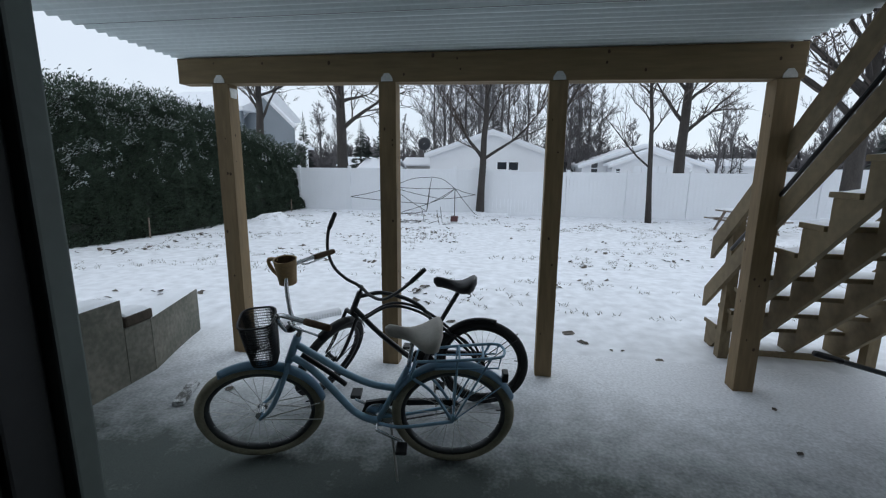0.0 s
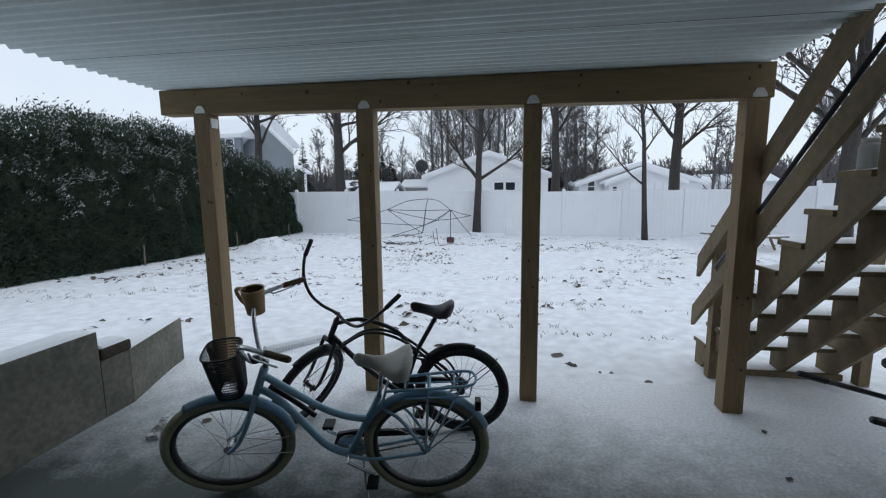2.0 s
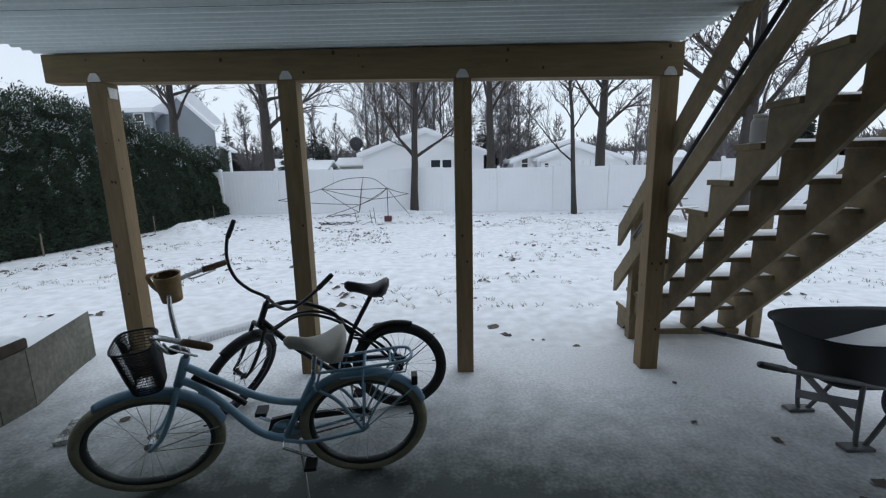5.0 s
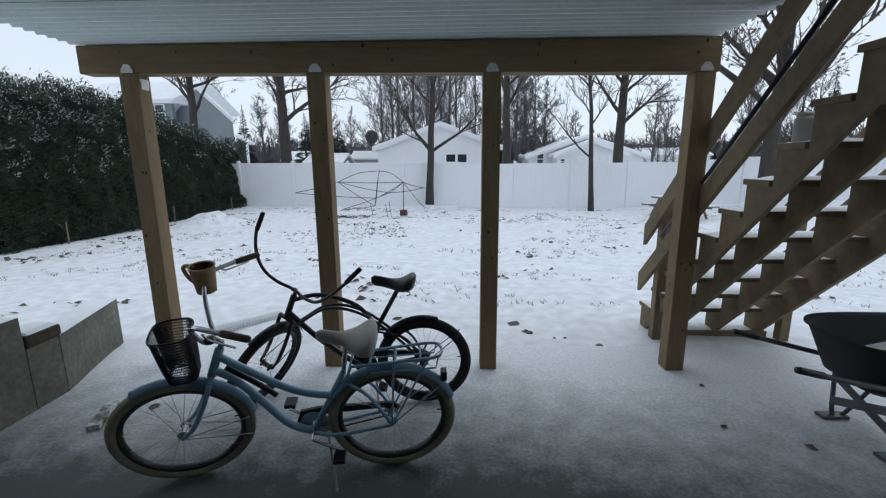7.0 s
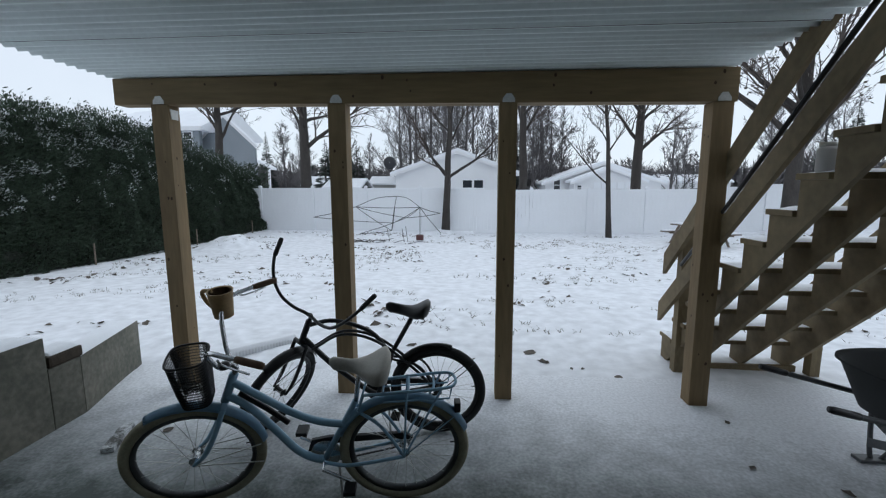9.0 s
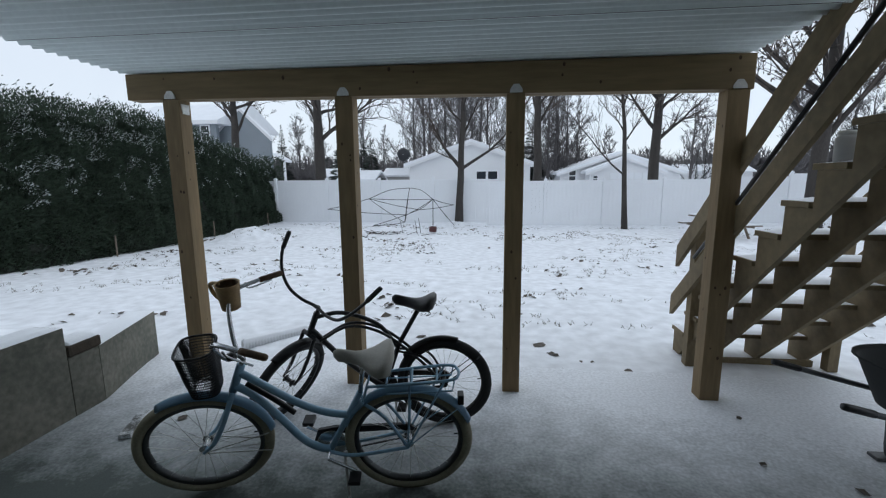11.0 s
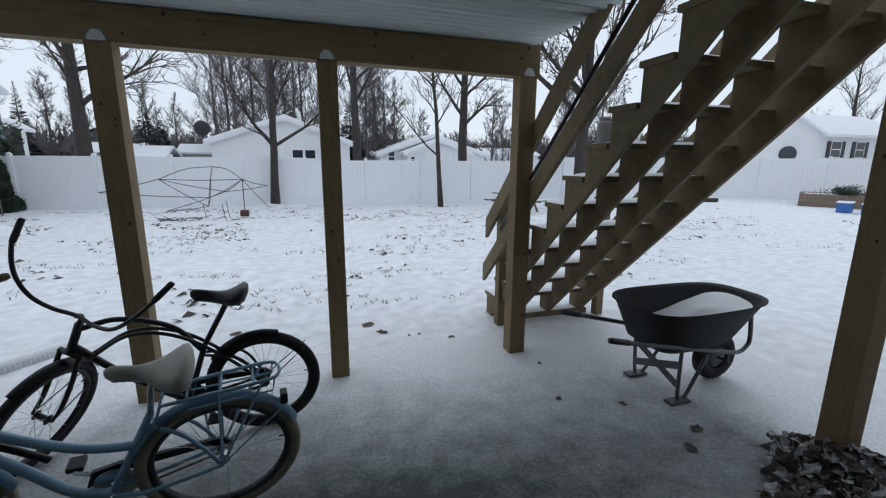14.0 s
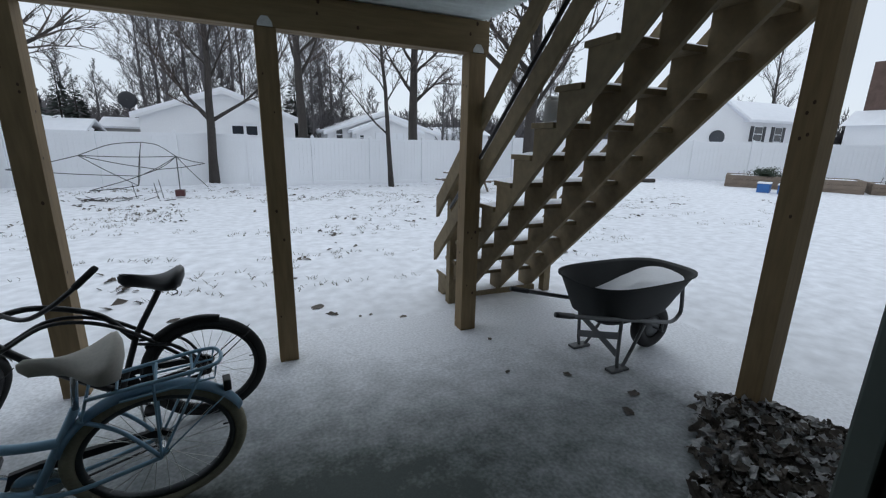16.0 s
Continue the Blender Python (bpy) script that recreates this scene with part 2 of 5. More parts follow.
def part(name, bm, material, parent=None, label="", smooth=False):
    """One bmesh as one mesh object under a thing or part."""
    me = bpy.data.meshes.new(name)
    bm.to_mesh(me)
    bm.free()
    me.materials.append(material)
    if smooth:
        me.shade_smooth()
    ob = new(name, me)
    if parent:
        ob.parent = parent
    return tagged(ob, label) if label else ob


def thing(name, label, category, group="", kind="", at=None):
    ob = new(name)
    ob.empty_display_size = 0.1
    if at is not None:
        ob.matrix_world = at
    return tagged(ob, label, category, group, kind)


def raw(name, verts, faces, material, parent=None, smooth=False, label=""):
    me = bpy.data.meshes.new(name)
    me.from_pydata(verts, [], faces)
    me.materials.append(material)
    if smooth:
        me.shade_smooth()
    ob = new(name, me)
    if parent:
        ob.parent = parent
    return tagged(ob, label) if label else ob


def sstep(a, b, x):
    t = min(1, max(0, (x - a) / (b - a)))
    return t * t * (3 - 2 * t)


# ---------------------------------------------------------------- ground
def ground_z(x, y):
    far = sstep(4.5, 12, y)
    z = far * (-0.17 - 0.1 * sstep(-5, 1.5, x) + 0.27 * sstep(7, 16, x)) + 0.06 * sstep(13, 19, y)
    z += 0.5 * (1 - sstep(2.7, 4.6, y)) * (1 - sstep(-6.5, -3.75, x)) * sstep(-12, -6, x) if x < -3.45 else 0
    z += 0.4 * math.exp(-(((x + 8.3) / 0.75) ** 2 + ((y - 13.6) / 0.7) ** 2)) * (1 + 0.5 * noise.noise((x * 2, y * 2, 1)))
    z += 0.2 * math.exp(-(((x + 1.5) / 0.5) ** 2 + ((y - 18.5) / 0.5) ** 2))
    bump = noise.noise((x * 0.7, y * 0.7, 3.1)) * 0.035 + noise.noise((x * 2.3, y * 2.3, 7.7)) * 0.014
    out = sstep(3.6, 4.6, y) + sstep(3.2, 4.2, x) + sstep(3.5, 4.4, -x)
    return z - 0.012 + bump * min(1, out) + min(1, out) * 0.022


def build_ground():
    xs = [-900, -300, -120, -60, -30, -20] + [-14 + 0.28 * i for i in range(136)] + [30, 45, 80, 160, 400, 900]
    ys = [-900, -200, -40, -10, -3] + [0.2 + 0.1 * i for i in range(60)] + [6.3 + 0.24 * i for i in range(60)] + [21, 24, 30, 45, 80, 160, 400, 900]
    verts = [(x, y, ground_z(x, y)) for y in ys for x in xs]
    w = len(xs)
    faces = [(j * w + i, j * w + i + 1, (j + 1) * w + i + 1, (j + 1) * w + i) for j in range(len(ys) - 1) for i in range(w - 1)]
    g = raw("ground", verts, faces, YARD, smooth=True)
    tagged(g, "snow-covered lawn with grass tips and dead leaves poking through", "ground", kind="structure")


build_ground()


def build_patio():
    xs = [-3.55 + 0.12 * i for i in range(62)]
    ys = [0.3 + 0.1 * i for i in range(37)]
    verts = [(x, y, 0.012 * noise.noise((x * 1.3, y * 1.3, 0)) * sstep(2.6, 3.6, y) + 0.004) for y in ys for x in xs]
    w = len(xs)
    faces = [(j * w + i, j * w + i + 1, (j + 1) * w + i + 1, (j + 1) * w + i) for j in range(len(ys) - 1) for i in range(w - 1)]
    p = raw("pavement", verts, faces, PATIO, smooth=True)
    tagged(p, "concrete patio slab dusted with wind-blown snow", "patio", kind="structure")


build_patio()

# ---------------------------------------------------------------- porch: posts, beam, ribbed ceiling
POSTS = ((-2.862, -2.717), (-1.375, -1.23), (-0.008, 0.132), (1.585, 1.735))


def knots(parent, spots):
    for x, y, z, r, ax in spots:
        bm = bmesh.new()
        bmesh.ops.create_circle(bm, cap_ends=True, segments=9, radius=r)
        for v in bm.verts:
            v.co = Vector((v.co.x, 0, v.co.y * 1.4)) if ax == "y" else Vector((0, v.co.x, v.co.y * 1.4))
            v.co += Vector((x, y, z))
        part("knot", bm, KNOT, parent)


def beam_z(x):
    return 2.452 - 0.0101 * (x + 0.7)


def build_porch():
    rnd = random.Random(5)
    for i, (a, b) in enumerate(POSTS):
        t = thing("porch_post", "square treated-lumber post on the snowy patio under the beam", "post", "porch posts", at=pose(0, 0, 0))
        part("timber", box(a, 3.41, 0, b, 3.55, beam_z(a) - 0.002, 0.004), WOOD, t)
        knots(t, [(rnd.uniform(a + 0.03, b - 0.03), 3.4075, rnd.uniform(0.3, 2.2), rnd.uniform(0.005, 0.011), "y") for _ in range(5)])
        side = a - 0.0025 if a > 0.5 else b + 0.0025
        knots(t, [(side, rnd.uniform(3.44, 3.53), rnd.uniform(0.3, 2.2), rnd.uniform(0.005, 0.01), "x") for _ in range(4)])
        c = (a + b) / 2
        br = prism([(c - 0.048, beam_z(c) + 0.004), (c + 0.048, beam_z(c) + 0.004), (c + 0.046, beam_z(c) + 0.03), (c + 0.02, beam_z(c) + 0.066), (c - 0.02, beam_z(c) + 0.066), (c - 0.046, beam_z(c) + 0.03)], 3.402, 3.409, "y")
        p = part("bracket", br, STEEL, t, "galvanised connector plate")
        if i == 0:
            sd = prism([(3.44, 2.36), (3.52, 2.36), (3.53, 2.44), (3.43, 2.44)], b + 0.001, b + 0.006, "x")
            part("bracket", sd, STEEL, t, "galvanised side plate")
    bm = bmesh.new()
    for (x0, x1, y0, y1) in ((-3.18, 1.76, 3.412, 3.479), (-3.178, 1.757, 3.481, 3.548)):
        vs = bm_box(bm, x0, y0, 0, x1, y1, 0.245)
        for v in vs:
            v.co.z = beam_z(v.co.x) if v.co.z < 0.1 else 2.674 - 0.002 * (v.co.x - 1.7)
    b = thing("porch_beam", "long doubled treated-lumber beam resting on four posts", "beam")
    part("timber", bevelled(bm, 0.004, 1), WOODX, b)
    knots(b, [(rnd.uniform(-3.1, 1.7), 3.409, 2.45 + rnd.uniform(0.04, 0.2), rnd.uniform(0.006, 0.014), "y") for _ in range(12)])
    # fifth post beside the stairs
    t = thing("stair_post", "square treated-lumber post rising out of a pile of dead leaves", "post")
    part("timber", box(2.61, 1.4, 0, 2.75, 1.54, 2.9, 0.004), WOOD, t)
    knots(t, [(2.6075, rnd.uniform(1.43, 1.51), rnd.uniform(0.4, 2.4), 0.008, "x") for _ in range(5)])


build_porch()


def build_ceiling():
    verts, faces = [], []
    n = 300
    for i in range(n + 1):
        y = 0.25 + (3.56 - 0.25) * i / n
        ph = (3.56 - y) / 0.085 * 2 * math.pi
        z = 0.012 * math.sin(ph) + 0.005 * math.sin(2 * ph)
        for x in (-3.22, -1.6, 0.0, 1.75):
            verts.append((x, y, 2.695 + z - 0.002 * (x - 1.7)))
    for i in range(n):
        for j in range(3):
            a = i * 4 + j
            faces.append((a, a + 1, a + 5, a + 4))
    c = raw("ceiling", verts, faces, PANEL, smooth=True)
    s = c.modifiers.new("thick", "SOLIDIFY")
    s.thickness, s.offset = 0.004, 1
    tagged(c, "pale corrugated under-deck roofing panels with ribs along the beam", "ceiling", kind="structure")
    bm = bmesh.new()
    for y0 in (2.55, 1.5):
        bm_box(bm, -3.2, y0, 2.682, 1.74, y0 + 0.007, 2.686)
    for v in bm.verts:
        v.co.z += -0.002 * (v.co.x - 1.7)
    tagged(part("trim", bm, BARROWSTEEL), "thin dark laps between the roofing sheets", "lap seam", kind="structure")
    # deck carried above the panels
    tagged(part("deck_floor", box(-3.25, -0.4, 2.78, 1.72, 3.54, 2.92), WOODX), "underside of the raised deck", "deck", kind="structure")


build_ceiling()

# ---------------------------------------------------------------- stairs
RISE, RUN, SLOPE = 0.228, 0.243, 0.228 / 0.243


def tip(k):
    return 3.51 - RUN * (k - 5), 1.19 + RISE * (k - 5)


def stringer_outline(low):
    pts = []
    y0, z0 = tip(0)
    pts.append((tip(1)[0] - 0.02, 0.0))
    for k in range(1, 14):
        y, z = tip(k)
        pts.append((y - 0.02, z - 0.04))
        pts.append((y - 0.02 - RUN, z - 0.04))
    ytop = pts[-1][0]
    pts.append((ytop, low + (3.45 - ytop) * 0.938))
    pts.append((3.45 + low / 0.938, 0.0))
    return pts


def slat(y0, z0, y1, z1, drop, x0, x1):
    """A sloping board with plumb-cut ends, between two points of its top edge."""
    return prism([(y0, z0), (y1, z1), (y1, z1 - drop), (y0, z0 - drop)], x0, x1)


def build_stairs():
    st = thing("deck_stairs", "open-riser treated-lumber stairs with snow on the treads", "stairs")
    for x, low in ((1.80, 0.84), (2.09, 0.81), (2.50, 0.80)):
        part("stringer", prism(stringer_outline(low), x, x + 0.038), STAIRWOOD, st)
    y0, z0 = tip(1)
    y1, z1 = tip(13)
    part("skirt_board", prism([(y0, 0), (y0, z0 - 0.02), (y1, z1 - 0.02), (y1, 0.8 + (3.45 - y1) * 0.96), (3.45 + 0.8 / 0.96, 0)], 2.928, 2.966), STAIRWOOD, st)
    for k in range(1, 14):
        y, z = tip(k)
        tr = part("tread", box(1.785, y - RUN - 0.005, z - 0.038, 2.926, y + 0.005, z, 0.004), STAIRWOOD, st)
        bm = bmesh.new()
        bmesh.ops.create_grid(bm, x_segments=24, y_segments=5, size=0.5)
        for v in bm.verts:
            e = min(0.5 - abs(v.co.x), 0.5 - abs(v.co.y))
            h = 0.02 * sstep(0, 0.12, e) + 0.004 * noise.noise((v.co.x * 8, v.co.y * 4, k))
            v.co = Vector((2.356 + v.co.x * 1.12, y - RUN / 2 + v.co.y * (RUN - 0.01), z + 0.001 + max(0, h)))
        part("snow", bm, SNOW, tr, "thin snow layer", True)
    # newel posts and rails
    part("newel_post", box(1.755, 4.06, 0, 1.845, 4.15, 1.42, 0.003), STAIRWOOD, st)
    part("newel_post", box(3.006, 4.06, 0, 3.096, 4.15, 1.36, 0.003), STAIRWOOD, st)
    part("kick_board", box(1.8, 4.16, 0, 2.95, 4.2, 0.06, 0.003), STAIRWOOD, st)
    return st


build_stairs()


# ---------------------------------------------------------------- retaining wall
def build_wall():
    t = thing("retaining_wall", "stepped concrete retaining wall with snow on top beside the patio", "retaining wall")
    part("wall_section", box(-3.55, 0.3, 0, -3.3, 2.695, 0.72, 0.006), BLOCK, t)
    part("wall_section", box(-3.55, 2.699, 0, -3.3, 2.955, 0.475, 0.006), BLOCK, t)
    m = Matrix.Translation((-3.3, 2.959, 0)) @ Matrix.Rotation(math.atan2(0.3, 0.94), 4, "Z")
    bm = bmesh.new()
    vs = bm_box(bm, -0.2, 0, 0, 0, 0.985, 0.475)
    for v in vs:
        if v.co.z > 0.3 and v.co.y > 0.5:
            v.co.z = 0.466
        v.co = m @ v.co
    part("wall_section", bevelled(bm, 0.006), BLOCK, t)
    bm = bmesh.new()
    bmesh.ops.create_grid(bm, x_segments=8, y_segments=24, size=0.5)
    for v in bm.verts:
        e = min(0.5 - v.co.x, (0.5 - abs(v.co.y)) * 4)
        v.co = m @ Vector((-0.1 + v.co.x * 0.2, 0.49 + v.co.y * 0.96, 0.477 - 0.009 * (v.co.y + 0.5) + 0.03 * sstep(0, 0.3, e)))
    part("snow", bm, SNOW, t, "snow cap", True)
    part("cap_block", box(-3.54, 2.71, 0.476, -3.295, 2.985, 0.566, 0.02), CAPSTONE, t, "dark rounded cap block")
    for (x0, y0, x1, y1, z) in ((-3.55, 0.3, -3.3, 2.685, 0.721), (-3.53, 2.73, -3.305, 2.965, 0.567)):
        bm = bmesh.new()
        bmesh.ops.create_grid(bm, x_segments=8, y_segments=40, size=0.5)
        for v in bm.verts:
            e = min(0.5 - abs(v.co.x), (0.5 - abs(v.co.y)) * 4)
            v.co = Vector(((x0 + x1) / 2 + v.co.x * (x1 - x0), (y0 + y1) / 2 + v.co.y * (y1 - y0), z + 0.025 * sstep(0, 0.2, e)))
        part("snow", bm, SNOW, t, "snow cap", True)


build_wall()


# ---------------------------------------------------------------- house shell round the camera
def build_house():
    def w(name, *a, material=HOUSEWALL, label="pale siding of the house behind the patio", cat="wall"):
        tagged(part(name, box(*a), material), label, cat, kind="structure")
    w("wall_north_1", -6, 0.12, 0, -0.94, 0.26, 5.4)
    w("wall_north_2", 0.60, 0.12, 0, 6, 0.26, 5.4)
    w("wall_north_3", -0.94, 0.12, 2.25, 0.60, 0.26, 5.4)
    w("wall_south", -2.6, -4.1, 0.0, 2.6, -4.0, 2.5, material=ROOMWALL, label="painted wall of the dim room", cat="wall")
    w("wall_west", -2.6, -4.0, 0.0, -2.5, 0.12, 2.5, material=ROOMWALL, label="painted wall of the dim room", cat="wall")
    w("wall_east", 2.5, -4.0, 0.0, 2.6, 0.12, 2.5, material=ROOMWALL, label="painted wall of the dim room", cat="wall")
    w("ceiling_room", -2.6, -4.1, 2.5, 2.6, 0.12, 2.6, material=ROOMWALL, label="painted ceiling of the dim room", cat="ceiling")
    w("floor", -2.6, -4.1, 0.0, 2.6, 0.12, 0.1, material=ROOMFLOOR, label="dark carpet of the dim room", cat="floor")
    d = thing("door_1", "open patio doorway with a dark frame and grey-green trim", "doorway", kind="structure")
    part("frame", box(-0.94, 0.05, 0.1, -0.80, 0.119, 2.25, 0.004), DOORDARK, d, "dark door jamb")
    part("frame", box(-0.936, 0.121, 0.0, -0.848, 0.213, 2.25, 0.004), DOORDARK, d, "dark door stop")
    part("frame", box(-0.936, 0.215, 0.0, -0.84, 0.27, 2.25, 0.004), DOORDARK, d, "dark door stop")
    part("frame", box(-0.936, 0.272, 0.0, -0.823, 0.305, 2.25, 0.004), DOORTRIM, d, "grey-green outer trim")
    part("frame", box(0.50, 0.05, 0.1, 0.60, 0.119, 2.25, 0.004), DOORDARK, d, "dark door jamb")
    part("frame", box(0.518, 0.121, 0.0, 0.596, 0.213, 2.25, 0.004), DOORDARK, d, "dark door stop")
    part("frame", box(0.55, 0.215, 0.0, 0.596, 0.27, 2.25, 0.004), DOORDARK, d, "dark door stop")
    part("frame", box(0.53, 0.272, 0.0, 0.596, 0.305, 2.25, 0.004), DOORTRIM, d, "grey-green outer trim")
    part("sill", box(-0.82, 0.06, 0.0, 0.5, 0.3, 0.03, 0.004), DOORTRIM, d, "pale sill")


build_house()


# ---------------------------------------------------------------- fence
def build_fence():
    line = [(-12.5, 19.3), (-10, 19.0), (17, 19.0), (24.5, 12.0), (26, -8)]
    rnd = random.Random(3)
    pts = []
    for a, b in zip(line, line[1:]):
        a, b = Vector((*a, 0)), Vector((*b, 0))
        n = max(1, round((b - a).length / 2.44))
        pts += [a.lerp(b, i / n) for i in range(n)]
    pts.append(Vector((*line[-1], 0)))
    for a, b in zip(pts, pts[1:]):
        d = b - a
        zl = max(-0.22, ground_z((a.x + b.x) / 2, (a.y + b.y) / 2) - 0.02)
        f = thing("fence_panel", "white vinyl privacy fence panel standing in snow", "fence", "back fence", at=Matrix.Translation((a.x, a.y, zl)) @ Matrix.Rotation(math.atan2(d.y, d.x), 4, "Z"))
        L = d.length
        n = 14
        for i in range(n):
            x0 = 0.07 + (L - 0.14) * i / n
            part("board", box(x0 + 0.002, -0.012, 0.05, x0 + (L - 0.14) / n - 0.002, 0.012, 1.85), VINYL, f)
        part("rail", box(0.06, -0.025, 1.83, L - 0.06, 0.025, 1.94, 0.006), VINYL, f)
        part("rail", box(0.06, -0.025, 0.02, L - 0.06, 0.025, 0.16, 0.006), VINYL, f)
        po = part("post", box(-0.06, -0.06, -0.1, 0.06, 0.06, 1.97, 0.006), VINYL, f)
        cap = prism([(-0.07, 1.97), (0.07, 1.97), (0.07, 2.0), (0.0, 2.05), (-0.07, 2.0)], -0.07, 0.07, "y")
        part("cap", cap, VINYL, po, "snow-topped post cap")


build_fence()


# ---------------------------------------------------------------- hedge
def build_hedge():
    rnd = random.Random(11)
    h = thing("cedar_hedge", "tall dense dark green cedar hedge dusted with snow", "hedge")

    def top(y):
        return 3.82 - 0.35 * (1 - sstep(7.6, 10.2, y)) - 1.2 * sstep(12.5, 19.8, y) + 0.1 * math.sin(y * 2.3) + 0.07 * math.sin(y * 5.1 + 1)
    # dark sheet behind the sprays, standing in for the hedge's shaded depth
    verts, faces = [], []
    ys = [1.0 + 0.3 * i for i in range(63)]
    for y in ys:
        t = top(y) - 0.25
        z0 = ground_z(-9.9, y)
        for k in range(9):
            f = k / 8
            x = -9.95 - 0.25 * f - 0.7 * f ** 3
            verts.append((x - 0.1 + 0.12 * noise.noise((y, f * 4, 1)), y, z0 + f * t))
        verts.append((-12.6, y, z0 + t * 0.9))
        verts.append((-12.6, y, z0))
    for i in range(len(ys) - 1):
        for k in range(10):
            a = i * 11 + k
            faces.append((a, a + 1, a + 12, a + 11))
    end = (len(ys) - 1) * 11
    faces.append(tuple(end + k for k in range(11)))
    raw("shade_core", verts, faces, CEDARSHADE, h, True)
    gv, gf, sv, sf = [], [], [], []

    def spray(p, d, size, V, F):
        """One narrow flat leaflet."""
        d = d.normalized()
        side = d.cross(Vector((rnd.uniform(-1, 1), rnd.uniform(-1, 1), rnd.uniform(-1, 1)))).normalized()
        w = side * size * 0.15
        b = len(V)
        V.extend((p, p + d * size * 0.5 - w, p + d * size, p + d * size * 0.5 + w))
        F.append((b, b + 1, b + 2, b + 3))
    for _ in range(150000):
        y = 4.5 + 15.3 * rnd.random() ** 1.25
        f = rnd.random() ** 0.8
        t = top(y)
        bulge = 0.28 * noise.noise((y * 1.1, f * 4.2, 5)) + 0.12 * noise.noise((y * 3.1, f * 9, 2))
        x = -9.95 - 0.25 * f - 0.75 * f ** 3 + bulge
        z = ground_z(-9.9, y) + f * t + (rnd.uniform(-0.1, 0.25) if f > 0.93 else 0) + (0.3 * rnd.random() ** 4 if f > 0.97 else 0)
        d = Vector((rnd.uniform(0.2, 1.2), rnd.uniform(-0.8, 0.8), rnd.uniform(-0.3, 1.1)))
        snowy = noise.noise((y * 2.2, f * 9, 8)) + 0.6 * noise.noise((y * 6, f * 22, 3)) > 0.62 - 0.75 * f + 0.25 * sstep(11.5, 15, y) and f > 0.38 and rnd.random() < 0.4
        spray(Vector((x, y, z)), d, rnd.uniform(0.05, 0.1) if snowy else rnd.uniform(0.06, 0.14), *((sv, sf) if snowy else (gv, gf)))
    for _ in range(1500):
        x = rnd.uniform(-12.4, -10.0)
        spray(Vector((x, 19.7 + 0.15 * rnd.random(), rnd.uniform(0.1, 2.9))), Vector((rnd.uniform(-.5, .8), 0.6, rnd.uniform(0, 1))), 0.2, gv, gf)
    for _ in range(24000):
        y = 4.5 + 15 * rnd.random()
        x = -10.3 - 1.9 * rnd.random() ** 1.6
        spray(Vector((x, y, ground_z(-9.9, y) + top(y) - 0.3 + rnd.uniform(0, 0.45))), Vector((rnd.uniform(-.5, .7), rnd.uniform(-.5, .5), 0.8)), rnd.uniform(0.05, 0.1), *((sv, sf) if rnd.random() < 0.05 else (gv, gf)))
    raw("foliage", gv, gf, CEDAR, h)
    raw("foliage_snow", sv, sf, CEDARSNOW, h, label="snow-dusted sprays")
    for y in (9.9, 13.9, 17.6):
        z = ground_z(-9.8, y)
        part("stem", tube(bmesh.new(), [(-9.75, y, z), (-9.76, y + 0.02, z + 0.55)], 0.02, 6), WEATHERWOOD, h, "pale stub stem")


build_hedge()


# ---------------------------------------------------------------- houses beyond the fence
def window(parent, x, y, z, w, h, sash=True, shutters=False):
    """A window set on a wall that faces -y."""
    f = part("window", box(x - w / 2 - 0.08, y - 0.06, z - 0.08, x + w / 2 + 0.08, y - 0.005, z + h + 0.08), VINYL, parent)
    part("pane", box(x - w / 2, y - 0.075, z, x + w / 2, y - 0.062, z + h), GLASSDARK, f, "dark glass")
    if sash:
        part("frame", box(x - w / 2, y - 0.09, z + h / 2 - 0.03, x + w / 2, y - 0.077, z + h / 2 + 0.03), VINYL, f)
    if shutters:
        for s in (-1, 1):
            part("shutter", box(x + s * (w / 2 + 0.28) - 0.19, y - 0.07, z - 0.05, x + s * (w / 2 + 0.28) + 0.19, y - 0.006, z + h + 0.05), SHUTTER, parent, "dark shutter")


def siding(parent, poly, y, material):
    """A wall that faces -y with lapped courses as its face."""
    part("wall", prism(poly, y, y + 0.25, "y"), material, parent)


def gable_house(label, x0, x1, xp, ze, zp, y, depth, material, overhang=0.35, zr=None, thick=0.2):
    t = thing("house", label, "house", "houses beyond the fence")
    zr = ze if zr is None else zr
    siding(t, [(x0, -0.4), (x1, -0.4), (x1, zr), (xp, zp), (x0, ze)], y, material)
    part("wall", box(x0, y + 0.26, -0.4, x0 + 0.25, y + depth, ze), material, t)
    part("wall", box(x1 - 0.25, y + 0.26, -0.4, x1, y + depth, zr), material, t)
    for xa, za in ((x0, ze), (x1, zr)):
        s = (zp - za) / (xp - xa)
        xo = xa + (-overhang if xa < xp else overhang)
        zo = za + s * (xo - xa)
        part("roof", prism([(xo, zo), (xp, zp), (xp, zp + thick), (xo, zo + thick)], y - (0.35 if thick > 0.1 else 0.06), y + depth, "y"), SNOW, t, "snow-covered roof slope")
        part("fascia", prism([(xo, zo - 0.16), (xp, zp - 0.16), (xp, zp - 0.005), (xo, zo - 0.005)], y - (0.37 if thick > 0.1 else 0.09), y - (0.3 if thick > 0.1 else 0.02), "y"), SIDING_WHITE, t)
    n = int((max(ze, zr)) / 0.4)
    for i in range(n):
        part("lap", box(x0 + 0.02, y - 0.012, 0.1 + i * 0.4, x1 - 0.02, y - 0.001, 0.12 + i * 0.4), material, t)
    return t


